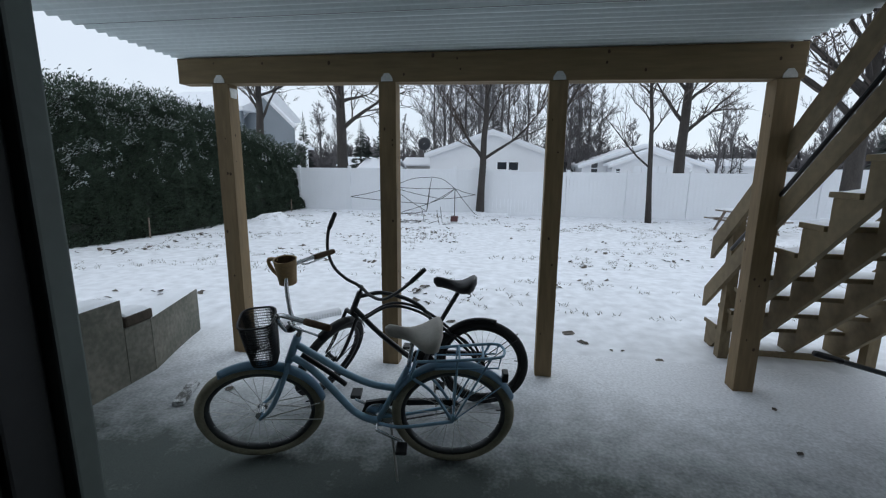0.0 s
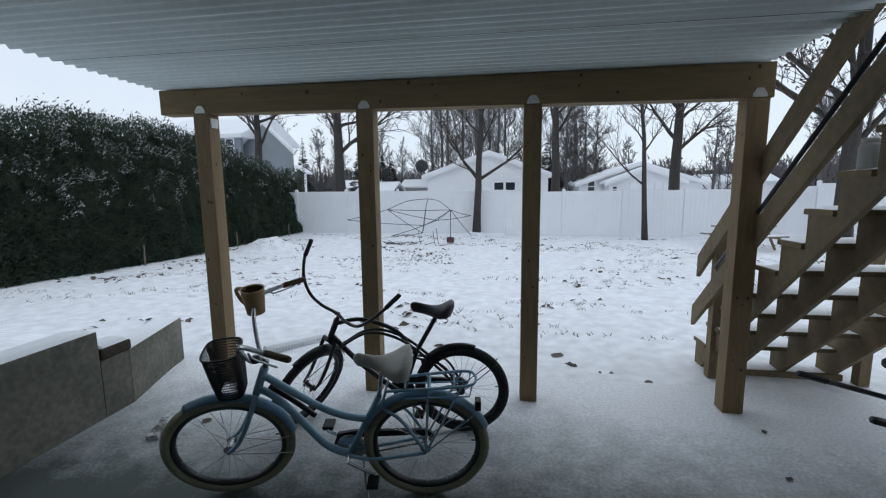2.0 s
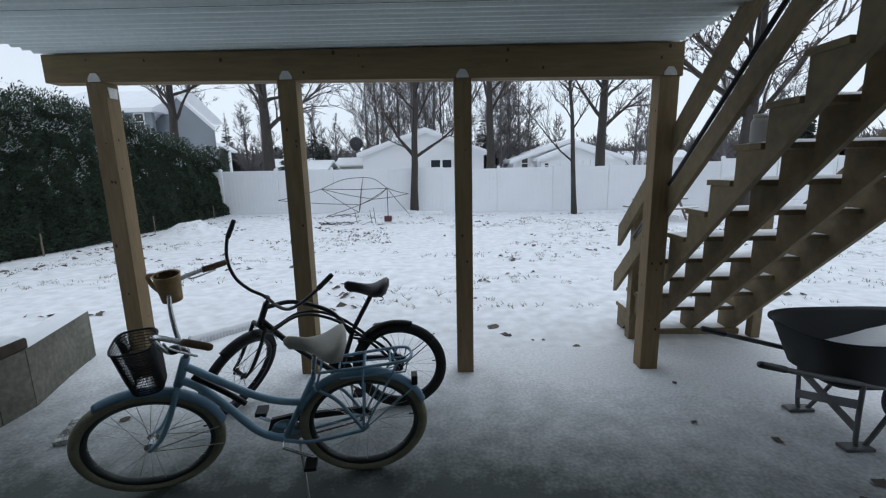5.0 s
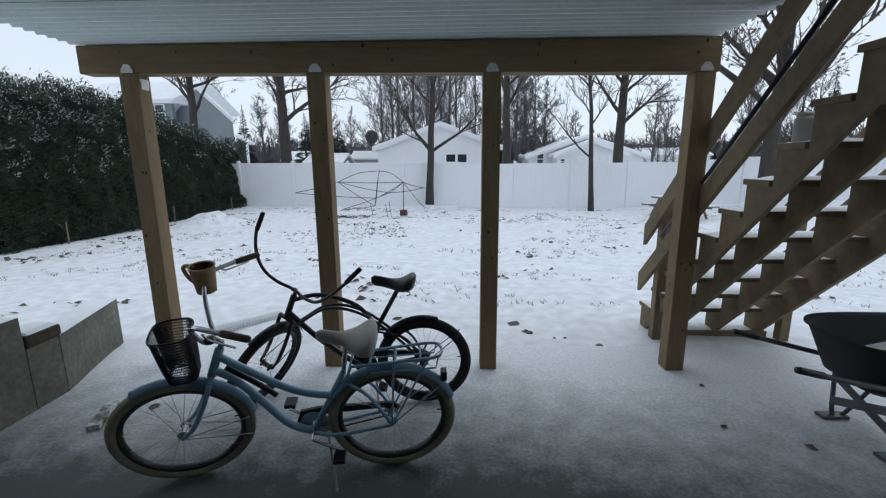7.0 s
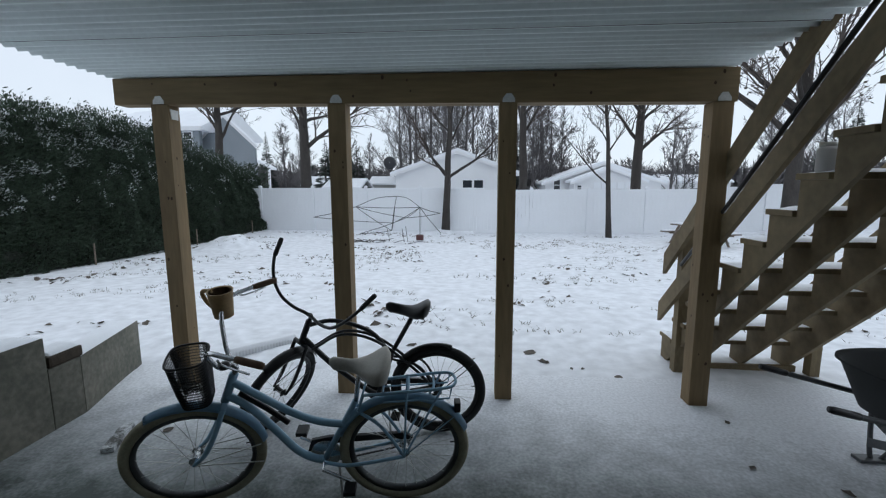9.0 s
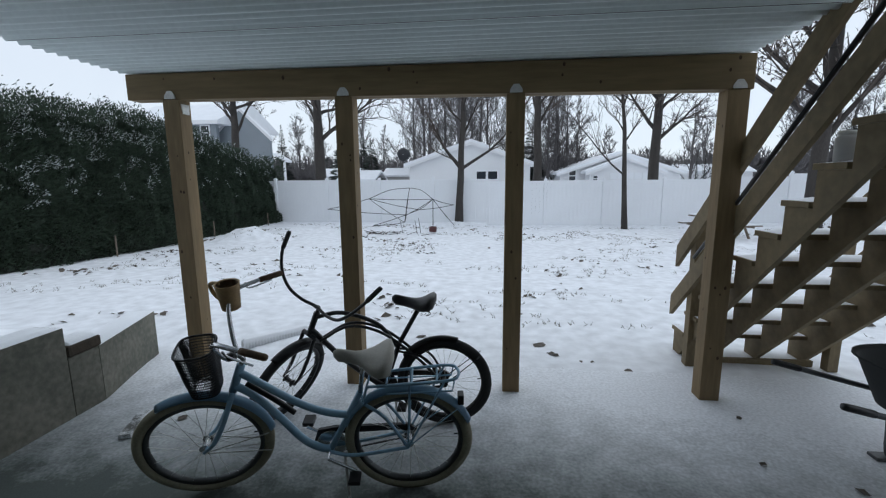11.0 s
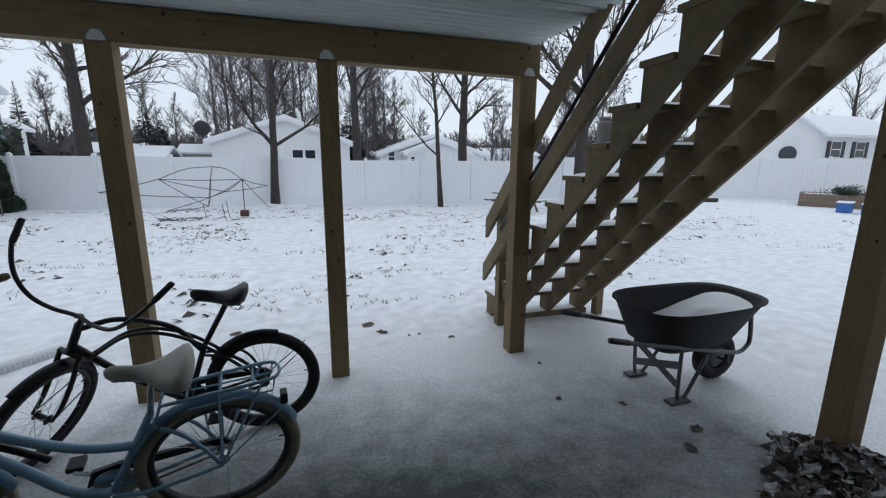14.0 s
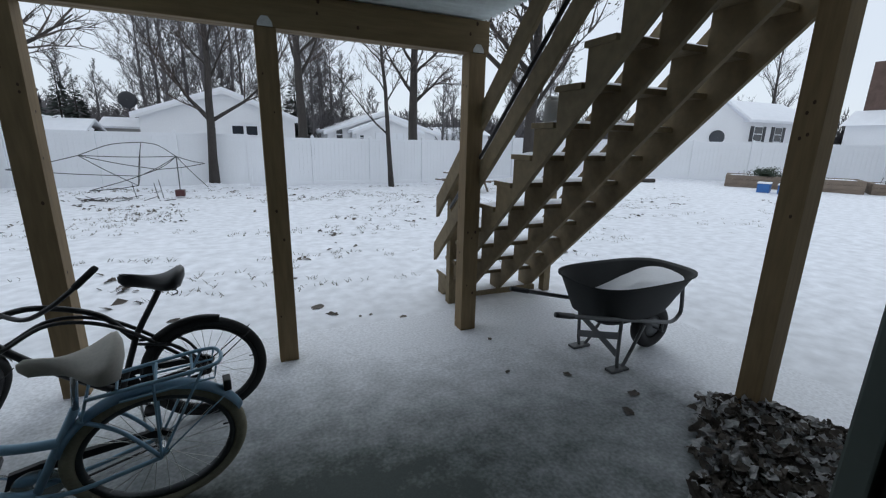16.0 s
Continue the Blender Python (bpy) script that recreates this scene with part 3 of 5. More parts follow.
def build_houses():
    a = gable_house("low white gabled house with a pair of small dark windows", -5.75, 2.6, -1.4, 2.83, 4.33, 30, 9, SIDING_WHITE)
    window(a, -0.72, 30, 1.82, 0.62, 0.52, False)
    window(a, 0.06, 30, 1.82, 0.62, 0.52, False)
    dish = part("satellite_dish", lathe([(0.02, 0), (0.3, 0.05), (0.45, 0.12), (0.43, 0.13), (0.02, 0.02)], 20, "y", (-6.1, 29.6, 3.55)), SHUTTER, a, "dark satellite dish", True)
    part("mast", tube(bmesh.new(), [(-6.1, 29.75, 3.5), (-6.1, 29.9, 3.0), (-5.65, 30.1, 2.8)], 0.04, 6), SHUTTER, a)
    b = gable_house("white garage house with a snowy gabled roof", 5.9, 15.7, 10.75, 2.28, 3.88, 38, 10, SIDING_WHITE)
    c = gable_house("smaller white front gable with a wide garage door", 7.9, 13.4, 10.7, 2.35, 3.4, 36, 1.8, SIDING_WHITE)
    for i in range(4):
        for j in range(5):
            part("door_panel", box(9.5 + j * 0.62, 35.93, 0.1 + i * 0.55, 10.06 + j * 0.62, 35.985, 0.6 + i * 0.55), VINYL, c)
    window(c, 12.8, 36, 1.1, 0.5, 1.1)
    window(b, 6.9, 38, 1.6, 0.5, 0.9)
    window(c, 8.35, 36, 1.6, 0.3, 0.4)
    # grey two-storey house behind the hedge
    g = gable_house("tall grey-sided two-storey house with a steep gable", -19.0, -14.9, -16.9, 4.75, 6.65, 28, 0.3, SIDING_GREY, 0.15, thick=0.07)
    gg = thing("house", "grey house wing with a broad snow-covered roof slope", "house", "houses beyond the fence")
    part("wall", box(-24.4, 27, -0.4, -18.0, 27.3, 5.6), SIDING_GREY, gg)
    for k in range(14):
        part("lap", box(-24.38, 26.985, 0.1 + k * 0.4, -18.02, 26.998, 0.12 + k * 0.4), SIDING_GREY, gg)
    part("roof", prism([(26.5, 5.5), (26.5, 5.72), (30.5, 7.4), (34.5, 5.72), (34.5, 5.5)], -24.9, -17.5, "x"), SNOW, gg, "snow-covered roof slope")
    part("fascia", box(-24.9, 26.44, 5.46, -17.5, 26.495, 5.7), SIDING_WHITE, gg)
    window(gg, -18.75, 27, 4.5, 0.5, 0.9)
    pz = thing("porch_house", "small white porch with posts at the corner of the grey house", "porch")
    part("roof", prism([(-14.75, 3.5), (-13.9, 3.05), (-13.9, 3.2), (-14.75, 3.7)], 28, 29, "y"), SNOW, pz, "snowy roof")
    part("post", box(-14.1, 28.1, -0.2, -13.98, 28.25, 3.1), VINYL, pz)
    # house to the right with hip roof
    t = thing("house", "white house with dark shutters and an oval window", "house", "houses beyond the fence")
    siding(t, [(28, -0.4), (34.6, -0.4), (34.6, 3.8), (31.3, 5.1), (28, 3.8)], 22, SIDING_WHITE)
    part("roof", prism([(27.6, 3.64), (31.3, 5.1), (35.0, 3.64), (35.0, 3.84), (31.3, 5.3), (27.6, 3.84)], 21.7, 24.5, "y"), SNOW, t, "snowy gable roof")
    part("wall", box(34.65, 22.8, -0.4, 46, 23.0, 3.8), SIDING_WHITE, t)
    part("roof", prism([(22.4, 3.85), (26.5, 5.75), (30.5, 3.85), (30.5, 3.65), (22.4, 3.65)], 32.6, 47, "x"), SNOW, t, "snow-covered long roof")
    window(t, 37.9, 22.8, 2.2, 1.0, 1.1, True, True)
    window(t, 40.6, 22.8, 2.2, 0.9, 1.1, True, True)
    window(t, 43.8, 22.8, 2.2, 0.9, 1.1, True, True)
    ov = lathe([(0.02, -0.06), (0.7, -0.06), (0.7, 0)], 28, "y", (0, 0, 0))
    o = part("oval_window", ov, GLASSDARK, t, "dark oval window")
    o.matrix_basis = Matrix.Translation((31.8, 21.98, 2.36)) @ Matrix.Diagonal((1.2, 1, 0.75, 1))
    # house at the far right edge
    t = thing("house", "white house with a dark brick end wall and snowy porch roof", "house", "houses beyond the fence")
    part("wall", box(36, 11.5, -0.4, 46, 16.2, 3.2), SIDING_WHITE, t)
    part("wall", box(37.2, 11.2, 3.2, 46, 16.0, 7.2), BRICK, t, "brown brick upper wall")
    part("roof", prism([(35.7, 3.2), (37.2, 4.2), (37.2, 3.2)], 11.2, 16.4, "y"), SNOW, t, "snowy lean-to roof")
    # low far buildings
    for x, y, w, h, m in ((-14.5, 40, 4, 2.6, SIDING_TAN), (-9.3, 44, 3.6, 2.7, SIDING_TAN), (23.5, 48, 7, 2.9, SIDING_WHITE), (-11.5, 36, 3, 2.3, BRICK)):
        t = thing("shed", "small distant outbuilding with a snowy roof", "shed", "distant sheds")
        part("wall", box(x - w / 2, y, -0.4, x + w / 2, y + 4, h - 0.5), m, t)
        part("roof", prism([(y - 0.3, h - 0.55), (y + 2, h + 0.2), (y + 4.3, h - 0.55), (y + 4.3, h - 0.4), (y + 2, h + 0.4), (y - 0.3, h - 0.4)], x - w / 2 - 0.2, x + w / 2 + 0.2, "x"), SNOW, t, "snowy roof")
        part("door", box(x - 0.5, y - 0.03, -0.4, x + 0.4, y - 0.004, 1.75), SHUTTER, t)


build_houses()


# ---------------------------------------------------------------- trees
def tree(name, label, at, height, r0, seed, lean=(0, 0), limbs=9, start=0.35, spread=0.5, twig=3, cat="tree", group="bare trees", material=BARK, tmat=TWIG, droop=0.0, fork=(), leafy=0, thin=0.006):
    """A bare tree: a tapered trunk, limbs and twigs of two further orders."""
    rnd = random.Random(seed)
    t = thing(name, label, cat, group, at=Matrix.Translation(at))
    trunk = [Vector((0, 0, -0.15))]
    n = 9
    for i in range(1, n + 1):
        f = i / n
        trunk.append(Vector((lean[0] * f + rnd.uniform(-1, 1) * 0.012 * height * f, lean[1] * f + rnd.uniform(-1, 1) * 0.012 * height * f, height * f)))
    rad = [r0 * (1.25 if i == 0 else 1) * (1 - 0.82 * (i / n) ** 1.1) for i in range(n + 1)]
    part("trunk", tube(bmesh.new(), trunk, rad, 9), material, t, smooth=True)
    bm, bt = bmesh.new(), bmesh.new()
    tips = []

    def grow(b, p, d, length, r, order):
        pts, q, dd = [p], p, d.normalized()
        k = (5, 4, 3, 2)[order]
        for i in range(k):
            dd = (dd + Vector((rnd.uniform(-1, 1), rnd.uniform(-1, 1), rnd.uniform(-0.5, 1) - droop * 2 * (i / k))) * 0.24).normalized()
            q = q + dd * length / k
            pts.append(q)
        tube(b, pts, [r * (1 - 0.8 * i / k) for i in range(k + 1)], 6 if order == 0 else (4 if order == 1 else 3))
        tips.append(pts[-1])
        if order < twig:
            m = rnd.randint(5, 7) if order == 0 else rnd.randint(4, 6)
            for _ in range(m):
                i = rnd.randint(1, k)
                side = Vector((rnd.uniform(-1, 1), rnd.uniform(-1, 1), rnd.uniform(-0.4, 0.8) - droop))
                grow(bt, pts[i], (pts[i] - pts[i - 1]).normalized() + side * 0.9, length * rnd.uniform(0.35, 0.6), max(r * 0.45, thin), order + 1)
    for d, z, length, r in fork:
        grow(bm, Vector((lean[0] * z / height, lean[1] * z / height, z)), Vector(d), length, r, 0)
    for i in range(limbs):
        f = start + (0.97 - start) * i / max(1, limbs - 1)
        j = min(n - 1, int(f * n))
        p = trunk[j].lerp(trunk[j + 1], f * n - j)
        a = i * 2.4 + rnd.uniform(-0.5, 0.5)
        d = Vector((math.cos(a), math.sin(a), rnd.uniform(0.3, 1.0) / spread * 0.6 - droop))
        grow(bm, p, d, height * spread * rnd.uniform(0.55, 1) * (1.15 - f * 0.6), r0 * 0.42 * (1.2 - f), 0)
    part("limb", bm, material, t, smooth=True)
    tagged(part("crown", bt, tmat, t), kind="stuff")
    if leafy:
        V, F = [], []
        for _ in range(leafy):
            p = rnd.choice(tips) + Vector((rnd.uniform(-1, 1), rnd.uniform(-1, 1), rnd.uniform(-1, 0.3))) * 0.25
            u = Vector((rnd.uniform(-1, 1), rnd.uniform(-1, 1), rnd.uniform(-1, 1))).normalized() * 0.085
            w = u.orthogonal().normalized() * 0.05
            b = len(V)
            V += [p, p + u + w, p + 2 * u, p + u - w]
            F.append((b, b + 1, b + 2, b + 3))
        tagged(raw("foliage", V, F, DEADLEAF, t, label="few brown leaves left on the twigs"), kind="stuff")
    return t


def conifer(name, label, at, height, w, seed, material=SPRUCE, cat="tree", group="evergreens"):
    rnd = random.Random(seed)
    t = thing(name, label, cat, group, at=Matrix.Translation(at))
    part("trunk", tube(bmesh.new(), [(0, 0, -0.2), (0, 0, height * 0.97)], [0.03 * height * 0.5, 0.02], 7), BARK, t)
    V, F = [], []
    for i in range(int(70 * height)):
        f = rnd.random() ** 0.8
        a = rnd.random() * 6.283
        reach = w * (1 - f) * rnd.uniform(0.55, 1.1) + 0.06
        z = height * (0.06 + 0.93 * f)
        d = Vector((math.cos(a), math.sin(a), rnd.uniform(-0.35, 0.1)))
        s = d.cross(Vector((0, 0, 1))).normalized() * reach * rnd.uniform(0.12, 0.25)
        p = Vector((0, 0, z))
        b = len(V)
        V += [p + d * reach * 0.2, p + d * reach * 0.7 + s, p + d * reach + Vector((0, 0, -0.05 * reach)), p + d * reach * 0.7 - s + Vector((0, 0, -0.12 * reach))]
        F.append((b, b + 1, b + 2, b + 3))
    raw("crown", V, F, material, t)
    return t


def build_trees():
    tree("tree", "young bare forked tree standing by the white fence", (-1.46, 18.5, -0.12), 9.5, 0.17, 21, (0.35, 0.2), 13, 0.4, 0.34, fork=(((1.0, 0.1, 0.62), 2.35, 3.6, 0.075), ((-0.55, 0.1, 1.0), 2.4, 2.2, 0.1)))
    tree("tree", "slim bare tree with one thin side limb", (5.25, 17.6, -0.22), 9.0, 0.11, 34, (-0.55, 0.2), 16, 0.38, 0.26, fork=(((-1.0, 0.0, 0.75), 2.15, 3.2, 0.04),))
    tree("tree", "tall bare tree behind the fence", (8.5, 24, -0.2), 13, 0.3, 41, (0.1, 0), 18, 0.3, 0.36, droop=0.3)
    tree("tree", "tall bare tree with heavy limbs beyond the fence", (-9.8, 24, -0.1), 12, 0.36, 52, (-0.2, 0), 16, 0.34, 0.42, droop=0.2)
    tree("tree", "tall bare tree behind the white house", (2.6, 25.5, -0.1), 13, 0.28, 63, (0, 0), 15, 0.38, 0.36)
    tree("tree", "bare tree between hedge and grey house", (-14.4, 23, -0.1), 11, 0.28, 74, (0.3, 0), 14, 0.4, 0.4, droop=0.2)
    tree("tree", "big oak with a few brown leaves still hanging", (11.5, 16.8, -0.1), 12, 0.3, 85, (0.2, 0), 20, 0.25, 0.48, leafy=3500, fork=(((-1, -0.1, 0.5), 4.6, 4.5, 0.11),))
    tree("tree", "distant round-crowned bare tree", (62, 36, 0), 14, 0.3, 96, (0, 0), 14, 0.3, 0.4, tmat=HAZEWOOD)
    k = 0
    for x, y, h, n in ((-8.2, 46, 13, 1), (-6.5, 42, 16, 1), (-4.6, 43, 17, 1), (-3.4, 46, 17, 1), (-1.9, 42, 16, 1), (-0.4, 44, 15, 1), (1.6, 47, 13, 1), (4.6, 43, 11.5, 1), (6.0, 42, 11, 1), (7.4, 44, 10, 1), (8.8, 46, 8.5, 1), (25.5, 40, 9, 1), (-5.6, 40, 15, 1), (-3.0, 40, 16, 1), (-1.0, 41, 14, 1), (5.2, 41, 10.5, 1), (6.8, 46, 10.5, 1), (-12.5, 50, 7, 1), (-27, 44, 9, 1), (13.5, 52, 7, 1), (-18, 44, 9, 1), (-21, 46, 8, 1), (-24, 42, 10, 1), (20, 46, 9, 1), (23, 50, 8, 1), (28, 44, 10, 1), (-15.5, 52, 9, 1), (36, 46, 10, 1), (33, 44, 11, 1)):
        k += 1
        tree("tree", "bare tree in the distant woods, its colour greyed for haze", (x, y, -0.2), h, 0.16, 200 + k, (0, 0), 20, 0.1, 0.3, 3, material=HAZEWOOD, tmat=HAZEWOOD, group="distant woods", thin=0.016)
    for x, y, h, w, s in ((-22.5, 45, 8.2, 1.6, 1), (-13.6, 38, 6.5, 1.8, 2), (-12.2, 40, 6.8, 1.9, 3), (-11, 39, 6.0, 1.8, 8), (4.0, 44, 8.5, 2.4, 4), (33.2, 41, 10, 2.0, 5), (35.2, 43, 9, 2.0, 6), (31.4, 42, 8, 1.7, 7), (-16, 46, 6.5, 2.2, 9), (-19, 48, 6, 2.2, 10)):
        conifer("spruce", "dark spruce in the distant tree line", (x, y, -0.2), h, w, s)
    for i, x in enumerate((17.8, 18.5, 19.2)):
        conifer("arborvitae", "slim dark columnar evergreen", (x, 40, 0), 4.1 + 0.25 * (i % 2), 0.42, 30 + i)


build_trees()


def build_far_woods():
    rnd = random.Random(77)
    bm = bmesh.new()
    V, F = [], []
    for i in range(1700):
        a = rnd.uniform(-1.25, 1.3)
        r = rnd.uniform(80, 130)
        x, y = r * math.sin(a), r * math.cos(a)
        h = rnd.uniform(4, 8.5)
        for _ in range(9):
            w = rnd.uniform(0.1, 0.3)
            dx, dz = rnd.uniform(-1.6, 1.6), h * rnd.uniform(0.6, 1)
            b = len(V)
            V += [(x - w, y, -0.3), (x + w, y, -0.3), (x + dx, y, dz)]
            F.append((b, b + 1, b + 2))
            for _ in range(4):
                f = rnd.uniform(0.3, 0.9)
                p = Vector((x + dx * f, y, dz * f))
                q = p + Vector((rnd.uniform(-1.2, 1.2), 0, rnd.uniform(0.4, 1.5)))
                b = len(V)
                V += [p, p + Vector((0.3, 0, 0.1)), q]
                F.append((b, b + 1, b + 2))
    # looks hazy only through its paled wood colour
    w = raw("far_woods", V, F, HAZEWOOD)
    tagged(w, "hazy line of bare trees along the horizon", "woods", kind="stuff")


build_far_woods()


# ---------------------------------------------------------------- bicycles
HEAD = radians(67)
AXIS = Vector((-math.cos(HEAD), 0, math.sin(HEAD)))
RAKE = Vector((math.sin(HEAD), 0, math.cos(HEAD)))


def wheel(parent, name, centre, R, turn, tyre, spokes_n, tyre_r):
    """A spoked wheel in the x-z plane of the bicycle, turned by the steering matrix."""
    w = thing(name, "", "")
    w.parent = parent
    w.matrix_basis = turn @ Matrix.Translation(centre)
    k = 56
    ring = lambda r, y=0.0: [(r * math.cos(2 * math.pi * i / k), y, r * math.sin(2 * math.pi * i / k)) for i in range(k)]
    part("tyre", tube(bmesh.new(), ring(R - tyre_r), tyre_r, 10, True), tyre, w, smooth=True)
    part("rim", lathe([(R - 2 * tyre_r - 0.018, -0.014), (R - 2 * tyre_r + 0.004, -0.018), (R - 2 * tyre_r + 0.008, 0), (R - 2 * tyre_r + 0.004, 0.018), (R - 2 * tyre_r - 0.018, 0.014), (R - 2 * tyre_r - 0.018, -0.014)], 56, "y"), RIM if tyre is TYRECREAM else BLACK, w, smooth=True)
    hub = part("hub", tube(bmesh.new(), [(0, -0.06, 0), (0, -0.045, 0), (0, -0.035, 0), (0, -0.03, 0), (0, 0.03, 0), (0, 0.035, 0), (0, 0.045, 0), (0, 0.06, 0)], [0.008, 0.008, 0.03, 0.018, 0.018, 0.03, 0.008, 0.008], 12), CHROME if tyre is TYRECREAM else BLACK, w)
    for i in range(spokes_n):
        a = 2 * math.pi * i / spokes_n
        b = a + (0.5 if (i // 2) % 2 else -0.5)
        y = 0.033 if i % 2 else -0.033
        part("spoke", tube(bmesh.new(), [(0.028 * math.cos(b), y, 0.028 * math.sin(b)), ((R - 2 * tyre_r - 0.01) * math.cos(a), y * 0.2, (R - 2 * tyre_r - 0.01) * math.sin(a))], 0.0014, 3), STEEL, w)
    part("valve", tube(bmesh.new(), [(-(R - 2 * tyre_r), 0, 0.03), (-(R - 2 * tyre_r) + 0.045, 0, 0.03)], 0.004, 5), BLACK, w)
    return w


def fender(centre, R, a0, a1, width, turn):
    """A curved mudguard over a wheel, from angle a0 to a1 (degrees from forward)."""
    bm = bmesh.new()
    rows = []
    n = 30
    for i in range(n + 1):
        a = radians(a0 + (a1 - a0) * i / n)
        row = []
        for j in range(7):
            u = -1 + j / 3
            r = R + 0.016 - 0.022 * u * u
            row.append(bm.verts.new(turn @ (Vector(centre) + Vector((r * math.cos(a), u * width, r * math.sin(a))))))
        rows.append(row)
    for p, q in zip(rows, rows[1:]):
        for j in range(6):
            bm.faces.new((p[j], p[j + 1], q[j + 1], q[j]))
    bmesh.ops.solidify(bm, geom=list(bm.faces), thickness=0.003)
    return bm


def saddle(x, z, length, width, deep):
    """A broad cruiser saddle with a narrow nose."""
    bm = bmesh.new()
    n, m = 14, 10
    rows = []
    for i in range(n + 1):
        f = i / n
        w = width * (0.14 + 0.86 * sstep(0.25, 0.85, f)) * (1 - 0.35 * sstep(0.88, 1.0, f)) * 0.5
        zc = z + 0.015 * math.cos(f * 5) + 0.028 * sstep(0.6, 1, f)
        row = []
        for j in range(m):
            a = 2 * math.pi * j / m
            s = math.sin(a)
            thick = (0.028 if s > 0 else 0.05 + deep * sstep(0.4, 0.9, f))
            e = 1.0 if 0 < i < n else 0.45
            row.append(bm.verts.new((x + length * (0.55 - f), w * math.cos(a) * e, zc + thick * s * e)))
        rows.append(row)
    for p, q in zip(rows, rows[1:]):
        for j in range(m):
            bm.faces.new((p[j], p[(j + 1) % m], q[(j + 1) % m], q[j]))
    bm.faces.new(rows[0][::-1])
    bm.faces.new(rows[-1])
    bmesh.ops.recalc_face_normals(bm, faces=bm.faces)
    return bm


def bicycle(label, at, L, R, steer, paint, tyre, tr, step_through, bars, seat, grips, saddle_mat, fender_mat):
    b = thing("bicycle", label, "bicycle", "parked bicycles", at=at)
    A = Vector((L, 0, R)) - 0.05 * RAKE
    S = Matrix.Translation(A) @ Matrix.Rotation(steer, 4, AXIS) @ Matrix.Translation(-A)
    I = Matrix.Identity(4)
    rw = wheel(b, "rear_wheel", (0, 0, R), R, I, tyre, 28, tr)
    fw = wheel(b, "front_wheel", (L, 0, R), R, S, tyre, 28, tr)
    bb = Vector((0.44, 0, R - 0.06))
    xs, hs = seat
    st = Vector((0.25, 0, R + 0.33)) if step_through else Vector((0.32, 0, R + 0.29))
    hb, ht = A + AXIS * 0.42, A + AXIS * 0.56
    fr = part("frame", tube(bmesh.new(), [hb - AXIS * 0.02, ht + AXIS * 0.02], 0.022, 12), paint, b, smooth=True)
    T = lambda name, pts, r, n=8, m=paint, parent=fr: part(name, tube(bmesh.new(), pts, r, n), m, parent, smooth=True)
    T("seat_tube", [bb, st], 0.017)
    if step_through:
        T("top_tube", smooth_path([hb + AXIS * 0.11, hb + Vector((-0.14, 0, 0.03)), hb + Vector((-0.32, 0, -0.1)), st + Vector((0.2, 0, -0.13)), st + Vector((0.03, 0, -0.16))]), 0.02)
        T("down_tube", smooth_path([hb + AXIS * 0.02, hb + Vector((-0.1, 0, -0.05)), hb + Vector((-0.21, 0, -0.19)), bb + Vector((0.15, 0, 0.075)), bb + Vector((0.06, 0, 0.01)), bb]), 0.021)
        T("frame_pad", smooth_path([hb + Vector((-0.07, 0, 0.03)), hb + Vector((-0.2, 0, -0.075)), hb + Vector((-0.3, 0, -0.17))]), 0.015, 8, BLACK)
    else:
        T("top_tube", smooth_path([hb + AXIS * 0.12, hb + Vector((-0.25, 0, 0.15)), hb + Vector((-0.5, 0, 0.07)), st + Vector((0.01, 0, -0.03))]), 0.016)
        for s in (-0.03, 0.03):
            T("mid_tube", smooth_path([hb + Vector((-0.08, s, -0.06)), hb + Vector((-0.3, s, 0.06)), hb + Vector((-0.55, s, 0.01)), Vector((0.16, s, R + 0.17)), Vector((0, s * 1.6, R))]), 0.011)
        T("down_tube", smooth_path([hb + AXIS * 0.02, hb + Vector((-0.2, 0, -0.18)), bb + Vector((0.1, 0, 0.06)), bb]), 0.02)
    for s in (-1, 1):
        T("chain_stay", smooth_path([bb + Vector((0, 0.025 * s, 0)), bb + Vector((-0.15, 0.05 * s, 0)), (0, 0.062 * s, R)]), 0.010)
        T("seat_stay", smooth_path([st + Vector((0, 0.02 * s, -0.05)), Vector((0.12, 0.055 * s, R + 0.2)), (0, 0.062 * s, R)]), 0.009)
        T("fender_stay", [(0, 0.06 * s, R), ((R + 0.005) * -0.75, 0.04 * s, R + (R + 0.005) * 0.66)], 0.0035, 5)
    T("seat_post", [st, Vector((xs + (0.02 if step_through else -0.03), 0, hs - 0.03))], 0.0125 if step_through else 0.0165, 10, CHROME if step_through else BLACK)
    # steering assembly
    def turned(pts):
        return [S @ Vector(p) for p in pts]
    fk = part("fork", tube(bmesh.new(), turned([hb - AXIS * 0.03 + Vector((0, -0.06, 0)), hb - AXIS * 0.03 + Vector((0, 0.06, 0))]), 0.016, 10), paint, b, smooth=True)
    for s in (-1, 1):
        part("fork_blade", tube(bmesh.new(), turned(smooth_path([hb - AXIS * 0.03 + Vector((0, 0.055 * s, 0)), hb - AXIS * 0.2 + Vector((0, 0.06 * s, 0)), A + AXIS * 0.08 + RAKE * 0.015 + Vector((0, 0.06 * s, 0)), Vector((L, 0.058 * s, R))])), [0.014] * 12 + [0.013, 0.012, 0.011, 0.010, 0.010, 0.009, 0.009], 8), paint, fk, smooth=True)
        part("fender_stay", tube(bmesh.new(), turned([(L, 0.06 * s, R), (L - (R + 0.005) * 0.93, 0.04 * s, R + (R + 0.005) * 0.12)]), 0.0035, 5), STEEL if step_through else BLACK, fk)
